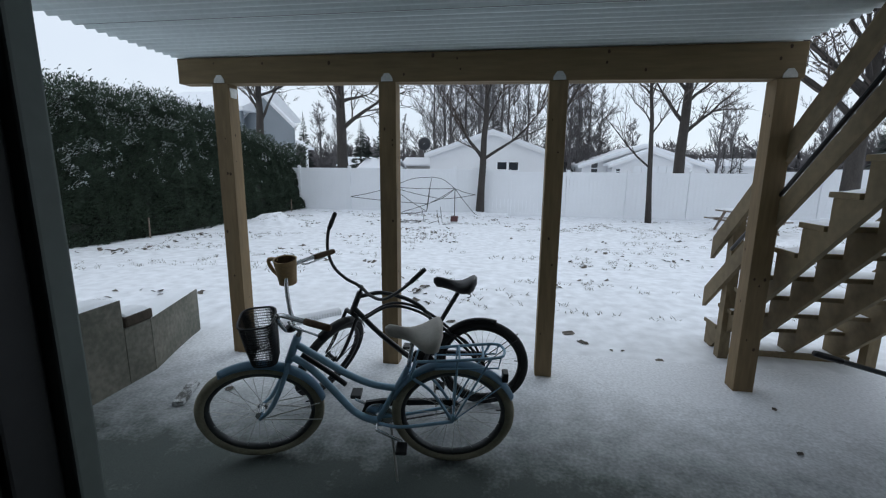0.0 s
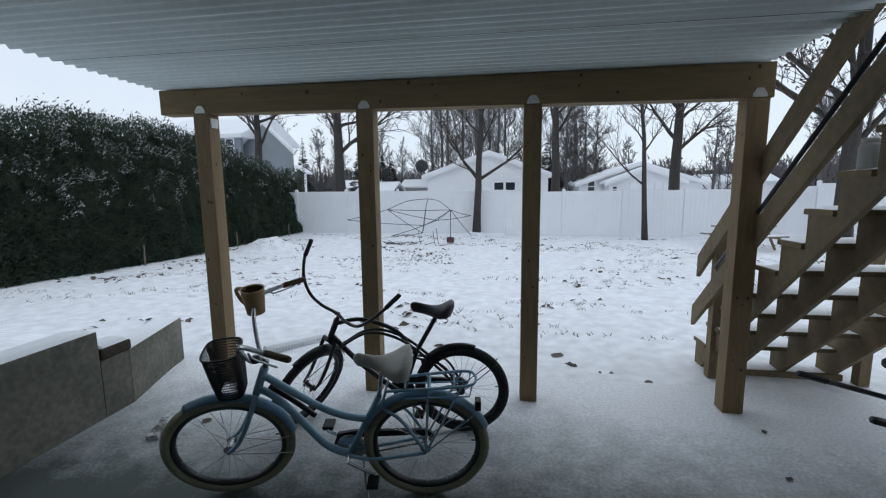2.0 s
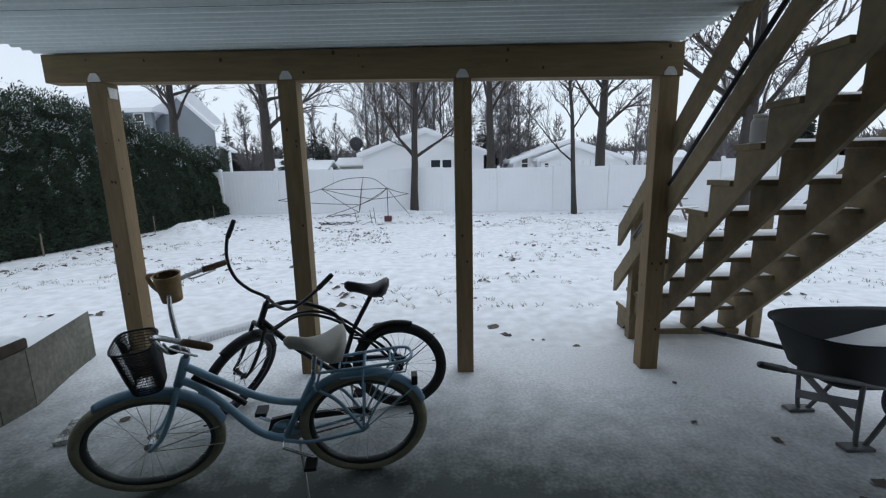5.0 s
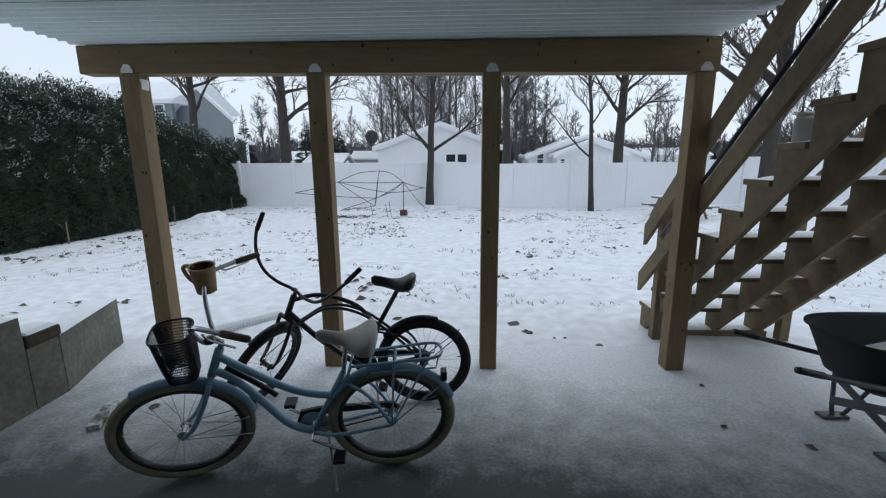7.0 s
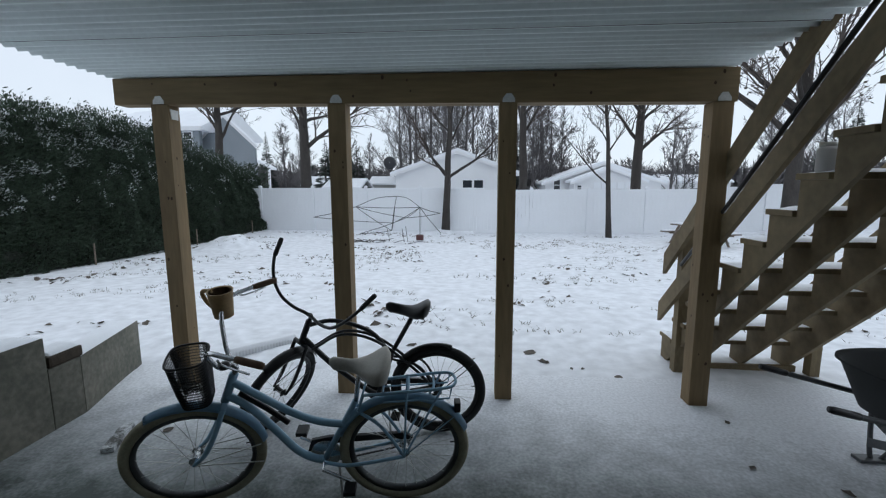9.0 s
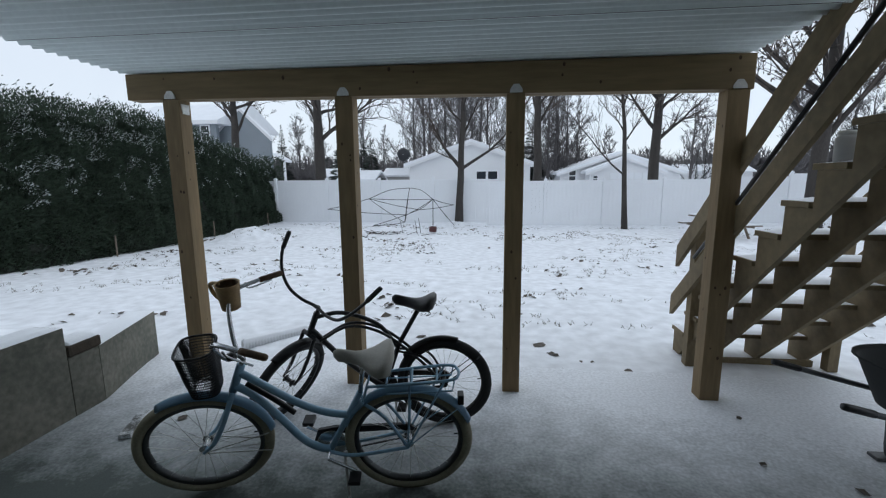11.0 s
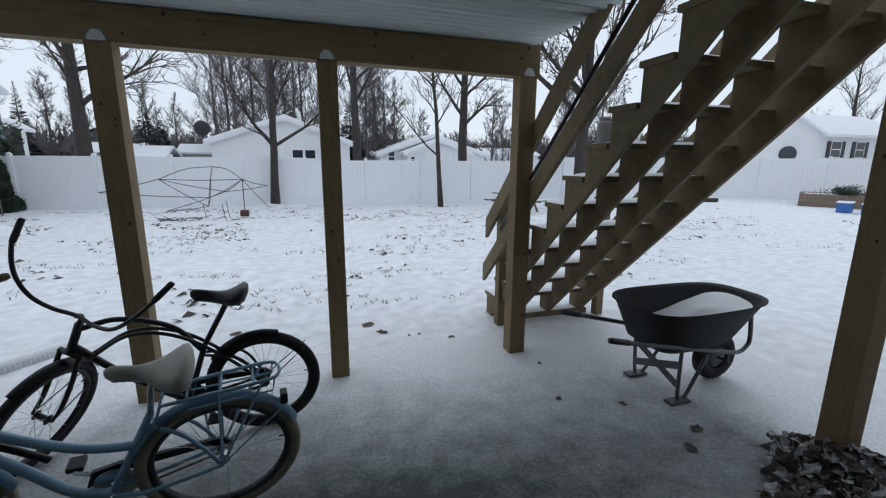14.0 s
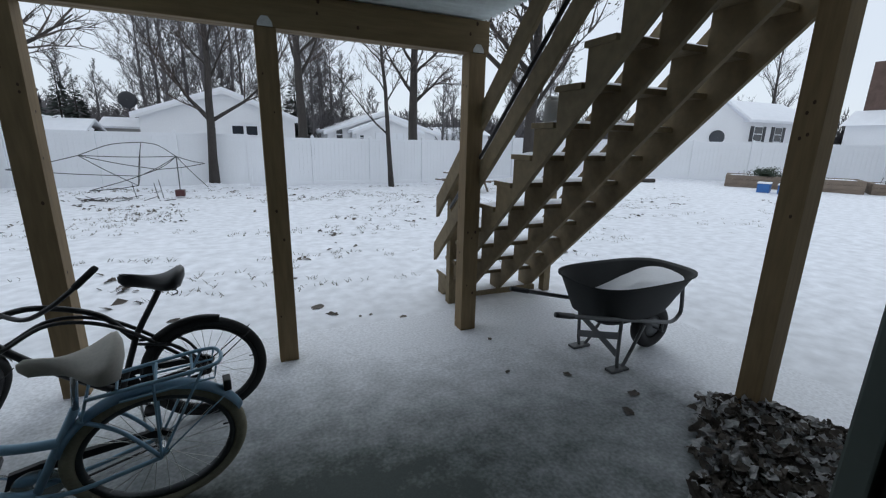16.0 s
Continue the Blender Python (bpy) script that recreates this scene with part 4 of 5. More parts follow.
        if step_through:
            part("fender_stay", tube(bmesh.new(), turned([(L, 0.06 * s, R), (L - (R + 0.005) * 0.92, 0.04 * s, R - (R + 0.005) * 0.25)]), 0.0035, 5), STEEL, fk)
    stem = A + AXIS * 0.64
    hbr, wbr, sbr = bars
    part("stem", tube(bmesh.new(), turned(smooth_path([ht, stem - AXIS * 0.02, stem + RAKE * 0.04])), 0.014, 10), CHROME if step_through else BLACK, fk, smooth=True)
    c = stem + RAKE * 0.04
    bar_mat = CHROME if step_through else BLACK
    half = lambda s: [c + Vector((0, 0.03 * s, 0)), c + Vector((0.02, 0.09 * s, hbr * 0.2)), c + Vector((0.03, 0.17 * s, hbr * 0.72)), c + Vector((0.0, wbr * 0.62 * s, hbr * 0.98)), c + Vector((-sbr * 0.42, wbr * 0.8 * s, hbr * 1.02)), c + Vector((-sbr, wbr * s, hbr))]
    if not step_through:
        half = lambda s: [c + Vector((0, 0.03 * s, 0)), c + Vector((0.02, 0.12 * s, 0.01)), c + Vector((0.03, wbr * 0.55 * s, hbr * 0.16)), c + Vector((0.01, wbr * 0.76 * s, hbr * 0.45)), c + Vector((-sbr * 0.4, wbr * 0.92 * s, hbr * 0.78)), c + Vector((-sbr, wbr * s, hbr * 1.02))]
    pts = smooth_path(half(-1)[::-1] + half(1), 5)
    hbm = part("handlebar", tube(bmesh.new(), turned(pts), 0.0115, 10), bar_mat, b, smooth=True)
    for s in (-1, 1):
        e = half(s)
        d = (e[5] - e[4]).normalized()
        part("grip", tube(bmesh.new(), turned([e[5] - d * 0.12, e[5] - d * 0.1, e[5], e[5] + d * 0.012]), [0.015, 0.0165, 0.0165, 0.012], 10), grips, hbm, smooth=True)
        if step_through:
            part("brake_lever", tube(bmesh.new(), turned(smooth_path([e[4] + Vector((0.05, 0, 0)), e[4] + Vector((0.03, 0, -0.035)), e[5] + Vector((0.05, 0, -0.035))])), 0.005, 6), CHROME, hbm)
    # fenders, saddle, drive
    part("front_fender", fender((L, 0, R), R, 62 if step_through else 70, 172 if step_through else 165, 0.038, S), fender_mat, b, smooth=True)
    part("rear_fender", fender((0, 0, R), R, 20, 158, 0.038, I) if step_through else fender((0, 0, R), R, 35, 107, 0.036, I), fender_mat, b, smooth=True)
    sd = part("saddle", saddle(xs, hs, 0.31, 0.26 if step_through else 0.21, 0.085 if step_through else 0.03), saddle_mat, b, smooth=True)
    for s in (-1, 1):
        part("saddle_spring", tube(bmesh.new(), [(xs - 0.09 + 0.014 * math.cos(i * 0.9), 0.06 * s + 0.014 * math.sin(i * 0.9), hs - 0.085 + 0.004 * i) for i in range(16)], 0.0035, 5), BLACK, sd)
    ch = part("chain_ring", lathe([(0.02, -0.045), (0.085, -0.045), (0.088, -0.042), (0.085, -0.039), (0.02, -0.039)], 28, "y", bb), CHROME if step_through else BLACK, b)
    g = prism([(bb.x + 0.11, bb.z), (bb.x + 0.08, bb.z + 0.085), (bb.x - 0.02, bb.z + 0.105), (0.0, R + 0.055), (-0.045, R + 0.02), (-0.03, R - 0.005), (0.05, R + 0.02), (bb.x - 0.05, bb.z + 0.06), (bb.x + 0.04, bb.z + 0.03)], -0.068, -0.05, "y")
    part("chain_guard", g, BLACK, b)
    part("chain", tube(bmesh.new(), [bb + Vector((0, -0.055, -0.08)), (0, -0.055, R - 0.035)], 0.005, 4), BLACK, b)
    for s, dx, dz in ((1, -0.15, -0.08), (-1, 0.15, 0.08)):
        cr = part("crank", tube(bmesh.new(), [bb + Vector((0, 0.03 * s, 0)), bb + Vector((0, 0.075 * s, 0)), bb + Vector((dx, 0.085 * s, dz))], 0.009, 8), CHROME, b)
        pd = bb + Vector((dx, 0, dz))
        part("pedal", box(pd.x - 0.032, 0.095 * s if s > 0 else -0.17, pd.z - 0.012, pd.x + 0.032, 0.17 if s > 0 else -0.095, pd.z + 0.013, 0.004), BLACK, cr, "black rubber pedal")
    part("kickstand", tube(bmesh.new(), [bb + Vector((-0.08, 0.03, 0.0)), bb + Vector((-0.13, 0.2, -0.27)), bb + Vector((-0.12, 0.23, -0.27))], 0.008, 7), STEEL, b)
    return b, S, c, half


def build_blue_bike():
    m = Matrix.Translation((-0.58, 2.203, 0.006)) @ Matrix.Rotation(3.272, 4, "Z") @ Matrix.Rotation(-0.2, 4, "X")
    b, S, c, half = bicycle("powder-blue step-through cruiser bicycle with cream tyres and wire basket", m, 1.123, 0.358, 0.24, BLUE, TYRECREAM, 0.03, True, (0.24, 0.37, 0.22), (0.2, 0.915), BROWN, SADDLE, BLUE)
    # rear rack
    z = 0.78
    rack = part("rack", tube(bmesh.new(), smooth_path([(0.2, 0.055, z - 0.02), (0.0, 0.065, z), (-0.22, 0.065, z + 0.02), (-0.27, 0.03, z + 0.02), (-0.27, -0.03, z + 0.02), (-0.22, -0.065, z + 0.02), (0.0, -0.065, z), (0.2, -0.055, z - 0.02)], 5), 0.008, 8), BLUE, b, "blue tube carrier rack", True)
    for x in (0.1, -0.03, -0.16):
        part("crossbar", tube(bmesh.new(), [(x, -0.065, z + 0.003), (x, 0.065, z + 0.003)], 0.006, 6), BLUE, rack)
    for s in (-1, 1):
        part("strut", tube(bmesh.new(), [(-0.02, 0.065 * s, z), (0, 0.066 * s, 0.36)], 0.006, 6), BLUE, rack)
        part("strut", tube(bmesh.new(), [(-0.2, 0.065 * s, z + 0.015), (0.0, 0.067 * s, 0.36)], 0.006, 6), BLUE, rack)
        part("strut", tube(bmesh.new(), [(0.2, 0.055 * s, z - 0.02), (0.24, 0.02 * s, 0.63)], 0.006, 6), BLUE, rack)
        part("rail", tube(bmesh.new(), [(0.1, 0.065 * s, z - 0.06), (-0.24, 0.065 * s, z - 0.045), (-0.25, 0.065 * s, z + 0.015)], 0.005, 6), BLUE, rack)
    part("tail_light", box(-0.305, -0.025, 0.605, -0.272, 0.025, 0.665, 0.006), BLACK, b, "small dark tail light")
    # wire basket before the bars
    o = c + Vector((0.17, 0, -0.035))
    n = 30

    def ring(f, z):
        out = []
        for i in range(n):
            a = 2 * math.pi * i / n
            ca, sa = math.cos(a), math.sin(a)
            e = 0.55
            out.append(S @ (o + Vector(((0.074 + 0.015 * f) * math.copysign(abs(ca) ** e, ca), (0.08 + 0.016 * f) * math.copysign(abs(sa) ** e, sa), z))))
        return out
    bk = part("basket", tube(bmesh.new(), ring(1, 0.11), 0.006, 6, True), BLACK, b, "black fine-mesh basket", True)
    for k in range(16):
        f = k / 16
        part("wire", tube(bmesh.new(), ring(f - 0.6 * (1 - f) ** 5, -0.16 + 0.27 * f), 0.002 if k else 0.004, 4, True), BLACK, bk)
    top, bot = ring(1, 0.11), ring(-0.3, -0.155)
    bm = bmesh.new()
    for i in range(n):
        for u in (0.0, 0.2, 0.4, 0.6, 0.8):
            j = (i + 1) % n
            tube(bm, [top[i].lerp(top[j], u), bot[i].lerp(bot[j], u)], 0.0013, 3)
    for i in range(0, n):
        tube(bm, [bot[i], bot[(n - i) % n]], 0.0015, 3)
    tagged(part("mesh", bm, BLACK, bk), kind="stuff")
    # leather cup holder strapped to the far grip side
    e = half(-1)
    mc = S @ (e[3] + Vector((0.03, 0.0, -0.02)))
    cup = lathe([(0.005, -0.075), (0.048, -0.075), (0.062, 0.065), (0.065, 0.07), (0.058, 0.07), (0.045, -0.062), (0.005, -0.062)], 24, "z", mc)
    cp = part("cup_holder", cup, MUGTAN, b, "tan leather cup holder", True)
    part("strap", tube(bmesh.new(), smooth_path([mc + Vector((0.05, -0.02, 0.06)), mc + Vector((0.105, -0.03, 0.05)), mc + Vector((0.09, -0.03, -0.01)), mc + Vector((0.04, -0.02, -0.055))]), 0.011, 6), MUGTAN, cp, "leather handle")
    part("lining", lathe([(0.004, 0.0), (0.05, 0.0), (0.056, 0.065)], 20, "z", mc), BROWN, cp)
    # bell
    part("bell", lathe([(0.0, 0.03), (0.02, 0.025), (0.028, 0.0), (0.0, 0.0)], 16, "z", S @ (c + Vector((0.0, 0.07, 0.03)))), BLACK, b, "small black bell", True)


def build_black_bike():
    m = Matrix.Translation((-0.448, 2.885, 0.006)) @ Matrix.Rotation(3.158, 4, "Z") @ Matrix.Rotation(-0.085, 4, "X")
    bicycle("black cruiser bicycle with turned handlebars parked on the snowy patio", m, 1.182, 0.344, 1.2, BLACK, TYREBLACK, 0.029, False, (0.34, 0.42, 0.15), (0.185, 0.965), TYREBLACK, BLACKSADDLE, BLACK)


build_blue_bike()
build_black_bike()


# ---------------------------------------------------------------- wheelbarrow
def build_wheelbarrow():
    t = thing("wheelbarrow", "dark wheelbarrow with a deep tray half covered in snow", "wheelbarrow", at=Matrix.Translation((0.035, 2.53, 0.004)))
    n = 40

    def ring(x0, x1, wr, wf, z0, z1, e=0.5):
        out = []
        for i in range(n):
            a = 2 * math.pi * i / n
            ca, sa = math.cos(a), math.sin(a)
            u = math.copysign(abs(ca) ** e, ca) * 0.5 + 0.5
            v = math.copysign(abs(sa) ** e, sa)
            out.append(Vector((x0 + (x1 - x0) * u, v * (wr + (wf - wr) * u), z0 + (z1 - z0) * u)))
        return out
    bm = bmesh.new()
    prof = [ring(2.28, 2.82, 0.17, 0.15, 0.37, 0.36), ring(2.2, 2.95, 0.24, 0.2, 0.42, 0.42), ring(2.08, 3.17, 0.335, 0.3, 0.70, 0.71, 0.6), ring(2.05, 3.2, 0.36, 0.325, 0.725, 0.735, 0.6), ring(2.05, 3.2, 0.36, 0.325, 0.71, 0.72, 0.6)]
    rows = [[bm.verts.new(p) for p in r] for r in prof]
    for a, b in zip(rows, rows[1:]):
        for j in range(n):
            bm.faces.new((a[j], a[(j + 1) % n], b[(j + 1) % n], b[j]))
    bm.faces.new(rows[0][::-1])
    bmesh.ops.recalc_face_normals(bm, faces=bm.faces)
    tray = part("tray", bm, BARROWTRAY, t, smooth=True)
    s = tray.modifiers.new("thick", "SOLIDIFY")
    s.thickness = 0.006
    # snow drift lying in the front of the tray
    bm = bmesh.new()
    rows = []
    for k in range(9):
        f = k / 8
        r = ring(2.23, 3.12, 0.25, 0.25, 0.44, 0.66, 0.6)
        c = Vector((2.72, 0.0, 0.5))
        row = []
        for p in r:
            q = c.lerp(p, f)
            lift = 0.1 * (1 - f) + 0.06 * sstep(2.5, 3.1, q.x) * (1 - f * 0.5) + 0.02 * noise.noise((q.x * 5, q.y * 5, 2))
            row.append(bm.verts.new((q.x, q.y * (0.97 if q.x > 2.5 else 0.9), q.z + lift)))
        rows.append(row)
    for a, b in zip(rows, rows[1:]):
        for j in range(n):
            bm.faces.new((a[j], a[(j + 1) % n], b[(j + 1) % n], b[j]))
    part("snow", bm, SNOW, tray, "smooth drift of snow", True)
    for s in (-1, 1):
        y = 0.23 * s
        h = part("handle", tube(bmesh.new(), smooth_path([(1.7, y * 1.22, 0.60), (2.0, y * 1.15, 0.525), (2.36, y, 0.44), (2.75, y * 0.8, 0.345), (3.02, y * 0.62, 0.28), (3.12, y * 0.58, 0.31), (3.15, y * 0.58, 0.38), (3.12, y * 0.58, 0.6)], 5), 0.0165, 10), BARROWSTEEL, t, "grey steel tube handle", True)
        part("grip", tube(bmesh.new(), [(1.68, y * 1.225, 0.605), (1.7, y * 1.22, 0.60), (1.84, y * 1.19, 0.565), (1.85, y * 1.19, 0.563)], [0.018, 0.021, 0.021, 0.018], 10), BLACK, h, "black rubber grip", True)
        leg = part("leg", tube(bmesh.new(), smooth_path([(2.36, y, 0.43), (2.37, y * 0.97, 0.2), (2.39, y * 0.95, 0.02), (2.46, y * 0.92, 0.03), (2.66, y * 0.82, 0.33)], 5), 0.014, 8), BARROWSTEEL, t, smooth=True)
        part("foot", box(2.3, y * 0.95 - 0.04, 0.0, 2.48, y * 0.95 + 0.04, 0.022, 0.006), BARROWSTEEL, leg)
    for z0, z1 in ((0.3, 0.13), (0.13, 0.3)):
        part("cross_brace", prism([(-0.22, z0 + 0.03), (0.22, z1 + 0.03), (0.22, z1 - 0.03), (-0.22, z0 - 0.03)], 2.355 if z0 > z1 else 2.375, 2.36 if z0 > z1 else 2.38), BARROWSTEEL, t)
    w = part("wheel", lathe([(0.1, -0.035), (0.13, -0.05), (0.17, -0.05), (0.195, -0.03), (0.2, 0), (0.195, 0.03), (0.17, 0.05), (0.13, 0.05), (0.1, 0.035)], 32, "y", (2.96, 0, 0.2)), TYREBLACK, t, "black rubber wheel", True)
    part("rim", lathe([(0.01, -0.04), (0.03, -0.04), (0.1, -0.025), (0.105, 0), (0.1, 0.025), (0.03, 0.04), (0.01, 0.04)], 24, "y", (2.96, 0, 0.2)), BARROWSTEEL, w, "grey rim", True)
    part("axle", tube(bmesh.new(), [(2.96, -0.14, 0.2), (2.96, 0.14, 0.2)], 0.009, 8), BARROWSTEEL, w)
    for s in (-1, 1):
        part("bracket", tube(bmesh.new(), [(2.96, 0.125 * s, 0.2), (2.93, 0.15 * s, 0.31)], 0.01, 6), BARROWSTEEL, t)


build_wheelbarrow()


# ---------------------------------------------------------------- stair rails
def build_rails():
    t = thing("stair_railing", "broad sloping lumber rails on both sides with a thin black handrail", "railing")

    def plank(a, b, high, thick):
        a, b = Vector(a), Vector(b)
        d = (b - a)
        side = Vector((d.y, -d.x, 0)).normalized() * thick / 2
        up = Vector((0, 0, high / 2))
        bm = bmesh.new()
        vs = [bm.verts.new(p) for p in (a - side - up, a + side - up, a + side + up, a - side + up, b - side - up, b + side - up, b + side + up, b - side + up)]
        for f in ((0, 1, 2, 3), (7, 6, 5, 4), (0, 4, 5, 1), (1, 5, 6, 2), (2, 6, 7, 3), (3, 7, 4, 0)):
            bm.faces.new([vs[i] for i in f])
        bmesh.ops.recalc_face_normals(bm, faces=bm.faces)
        return bm
    part("rail_board", plank((1.735, 4.36, 1.03), (1.735, 2.45, 2.88), 0.21, 0.038), STAIRWOOD, t)
    part("rail_board", plank((1.735, 4.41, 0.52), (1.735, 1.95, 2.84), 0.2, 0.038), STAIRWOOD, t)
    part("rail_board", plank((2.985, 4.3, 1.15), (2.985, 2.3, 3.09), 0.2, 0.038), STAIRWOOD, t)
    part("rail_board", plank((2.985, 4.3, 0.64), (2.985, 1.95, 2.86), 0.2, 0.038), STAIRWOOD, t)
    part("handrail", tube(bmesh.new(), [(1.72, 4.0, 1.08), (1.72, 3.35, 1.66), (1.72, 2.12, 2.84)], 0.016, 8), BLACK, t, "black tube handrail", True)


build_rails()


# ---------------------------------------------------------------- leaves, clutter and yard things
def leaf_mesh(rnd, size):
    """A curled lobed leaf."""
    bm = bmesh.new()
    out = []
    for i in range(9):
        a = 2 * math.pi * i / 9
        r = size * (1 if i % 2 else 0.78) * rnd.uniform(0.8, 1.15)
        out.append(bm.verts.new((r * math.cos(a), 0.62 * r * math.sin(a), size * rnd.uniform(-0.1, 0.55) * abs(math.sin(a)))))
    c = bm.verts.new((0, 0, 0))
    for i in range(9):
        bm.faces.new((c, out[i], out[(i + 1) % 9]))
    me = bpy.data.meshes.new("leaf")
    bm.to_mesh(me)
    bm.free()
    return me


def build_leaf_pile():
    rnd = random.Random(8)
    t = thing("leaf_pile", "drift of curled dead leaves frosted with snow round the post", "leaf pile")
    meshes = []
    for i in range(10):
        me = leaf_mesh(rnd, rnd.uniform(0.03, 0.058))
        me.materials.append(PALELEAF if i % 2 else DEADLEAF)
        meshes.append(me)

    def h(x, y):
        d = math.hypot((x - 2.5) / 0.62, (y - 1.05) / 0.58)
        return 0.15 * max(0, 1 - d * d) + 0.12 * math.exp(-((x - 2.62) ** 2 + (y - 1.44) ** 2) / 0.04)
    bm = bmesh.new()
    bmesh.ops.create_grid(bm, x_segments=24, y_segments=24, size=0.5)
    for v in bm.verts:
        x, y = 2.45 + v.co.x * 1.5, 1.1 + v.co.y * 1.5
        v.co = Vector((x, y, h(x, y) - 0.035))
    part("litter", bm, DEADLEAF, t, "packed leaf litter", True)
    rest = [([], []), ([], [])]
    count = 0
    for i in range(2300):
        a, r = rnd.random() * 6.283, rnd.random() ** 0.55
        x, y = 2.44 + 0.68 * r * math.cos(a), 1.08 + 0.72 * r * math.sin(a)
        edge = (x - 1.86) * 0.48 - (y - 1.12) * 0.66 + 0.1
        if y < 0.32 or edge < 0.035 + rnd.uniform(-0.03, 0.03) + 0.04 * noise.noise((x * 6, y * 6, 3)) or (2.59 < x < 2.77 and 1.38 < y < 1.56):
            continue
        stand = 1.5 if rnd.random() < 0.3 else 0.8
        m = Matrix.Translation((x, y, h(x, y) + rnd.uniform(0.0, 0.06))) @ Euler((rnd.uniform(-stand, stand), rnd.uniform(-stand, stand), rnd.random() * 6.28)).to_matrix().to_4x4()
        k = rnd.randrange(len(meshes))
        me = meshes[k]
        if count < 290 and x < 2.6:
            o = new("leaf", me)
            o.parent = t
            o.matrix_basis = m
            count += 1
        else:
            V, F = rest[k % 2]
            b = len(V)
            V.extend(m @ v.co for v in me.vertices)
            F.extend(tuple(b + q for q in p.vertices) for p in me.polygons)
    for (V, F), material in zip(rest, (DEADLEAF, PALELEAF)):
        tagged(raw("leaves", V, F, material, t), kind="stuff")


build_leaf_pile()


def build_yard_litter():
    """Leaves and grass tips that stick out of the snow."""
    rnd = random.Random(19)
    V, F, GV, GF = [], [], [], []
    for i in range(2900):
        y = 4.6 + 13.5 * rnd.random() ** 0.8
        x = rnd.uniform(-9.5, 16 if y > 8 else 9)
        c = noise.noise((x * 0.55, y * 0.55, 4.2))
        if c < rnd.uniform(0.0, 0.65) + (0.15 if x > -1 else 0):
            continue
        for _ in range(rnd.randint(1, 3)):
            px, py = x + rnd.uniform(-0.15, 0.15), y + rnd.uniform(-0.12, 0.12)
            z = ground_z(px, py)
            s = rnd.uniform(0.035, 0.085)
            a = rnd.random() * 6.28
            u, w = Vector((math.cos(a), math.sin(a), rnd.uniform(-0.1, 0.5))) * s, Vector((-math.sin(a), math.cos(a), rnd.uniform(-0.1, 0.6))) * s * 0.6
            p = Vector((px, py, z + 0.008))
            b = len(V)
            V += [p - u, p - w * 0.8 + Vector((0, 0, 0.01)), p + u, p + w + Vector((0, 0, 0.02))]
            F.append((b, b + 1, b + 2, b + 3))
    for i in range(5200):
        y = 5.0 + 13 * rnd.random() ** 0.8
        x = rnd.uniform(-9.4, 14)
        if noise.noise((x * 0.45, y * 0.9, 9.2)) < 0.12:
            continue
        z = ground_z(x, y)
        for _ in range(4):
            d = Vector((rnd.uniform(-0.06, 0.06), rnd.uniform(-0.06, 0.06), rnd.uniform(0.02, 0.06)))
            p = Vector((x + rnd.uniform(-0.06, 0.06), y + rnd.uniform(-0.06, 0.06), z))
            b = len(GV)
            GV += [p - Vector((0.006, 0, 0)), p + Vector((0.006, 0, 0)), p + d]
            GF.append((b, b + 1, b + 2))
    tagged(raw("scattered_leaves", V, F, DEADLEAF), "dead leaves lying scattered on the snowy lawn", "leaves", kind="stuff")
    tagged(raw("grass", GV, GF, mat("dry_grass", (0.11, 0.1, 0.07), 0.9, 0.3, 4, 20, 0, island=0.3)), "dry grass tips poking through the snow", "grass", kind="stuff")
    # single leaves and slush marks on the patio
    for x, y, r, a in ((0.43, 4.5, 0.1, 0.6), (0.54, 4.26, 0.075, 2.2), (0.585, 3.9, 0.03, 0.5), (0.79, 4.1, 0.03, 1.5), (0.9, 4.1, 0.03, 0.9), (1.19, 3.93, 0.06, 1.0), (2.28, 2.01, 0.065, 0.1), (2.08, 1.87, 0.06, 1.4), (2.01, 2.4, 0.045, 2.0), (1.6, 2.6, 0.03, 0.4), (-2.45, 2.75, 0.05, 0.9), (1.75, 3.15, 0.035, 1.2), (-0.9, 4.6, 0.07, 0.3), (-2.1, 5.4, 0.06, 2.0), (0.3, 5.6, 0.05, 1.1)):
        me = leaf_mesh(rnd, r)
        me.materials.append(DEADLEAF)
        o = new("dead_leaf", me)
        o.matrix_world = Matrix.Translation((x, y, (0.008 if y < 3.7 else ground_z(x, y)) + 0.004)) @ Matrix.Rotation(a, 4, "Z") @ Matrix.Diagonal((1, 1, 0.4, 1))
        tagged(o, "single curled brown dead leaf lying on the snow", "leaf", "fallen leaves")


build_yard_litter()


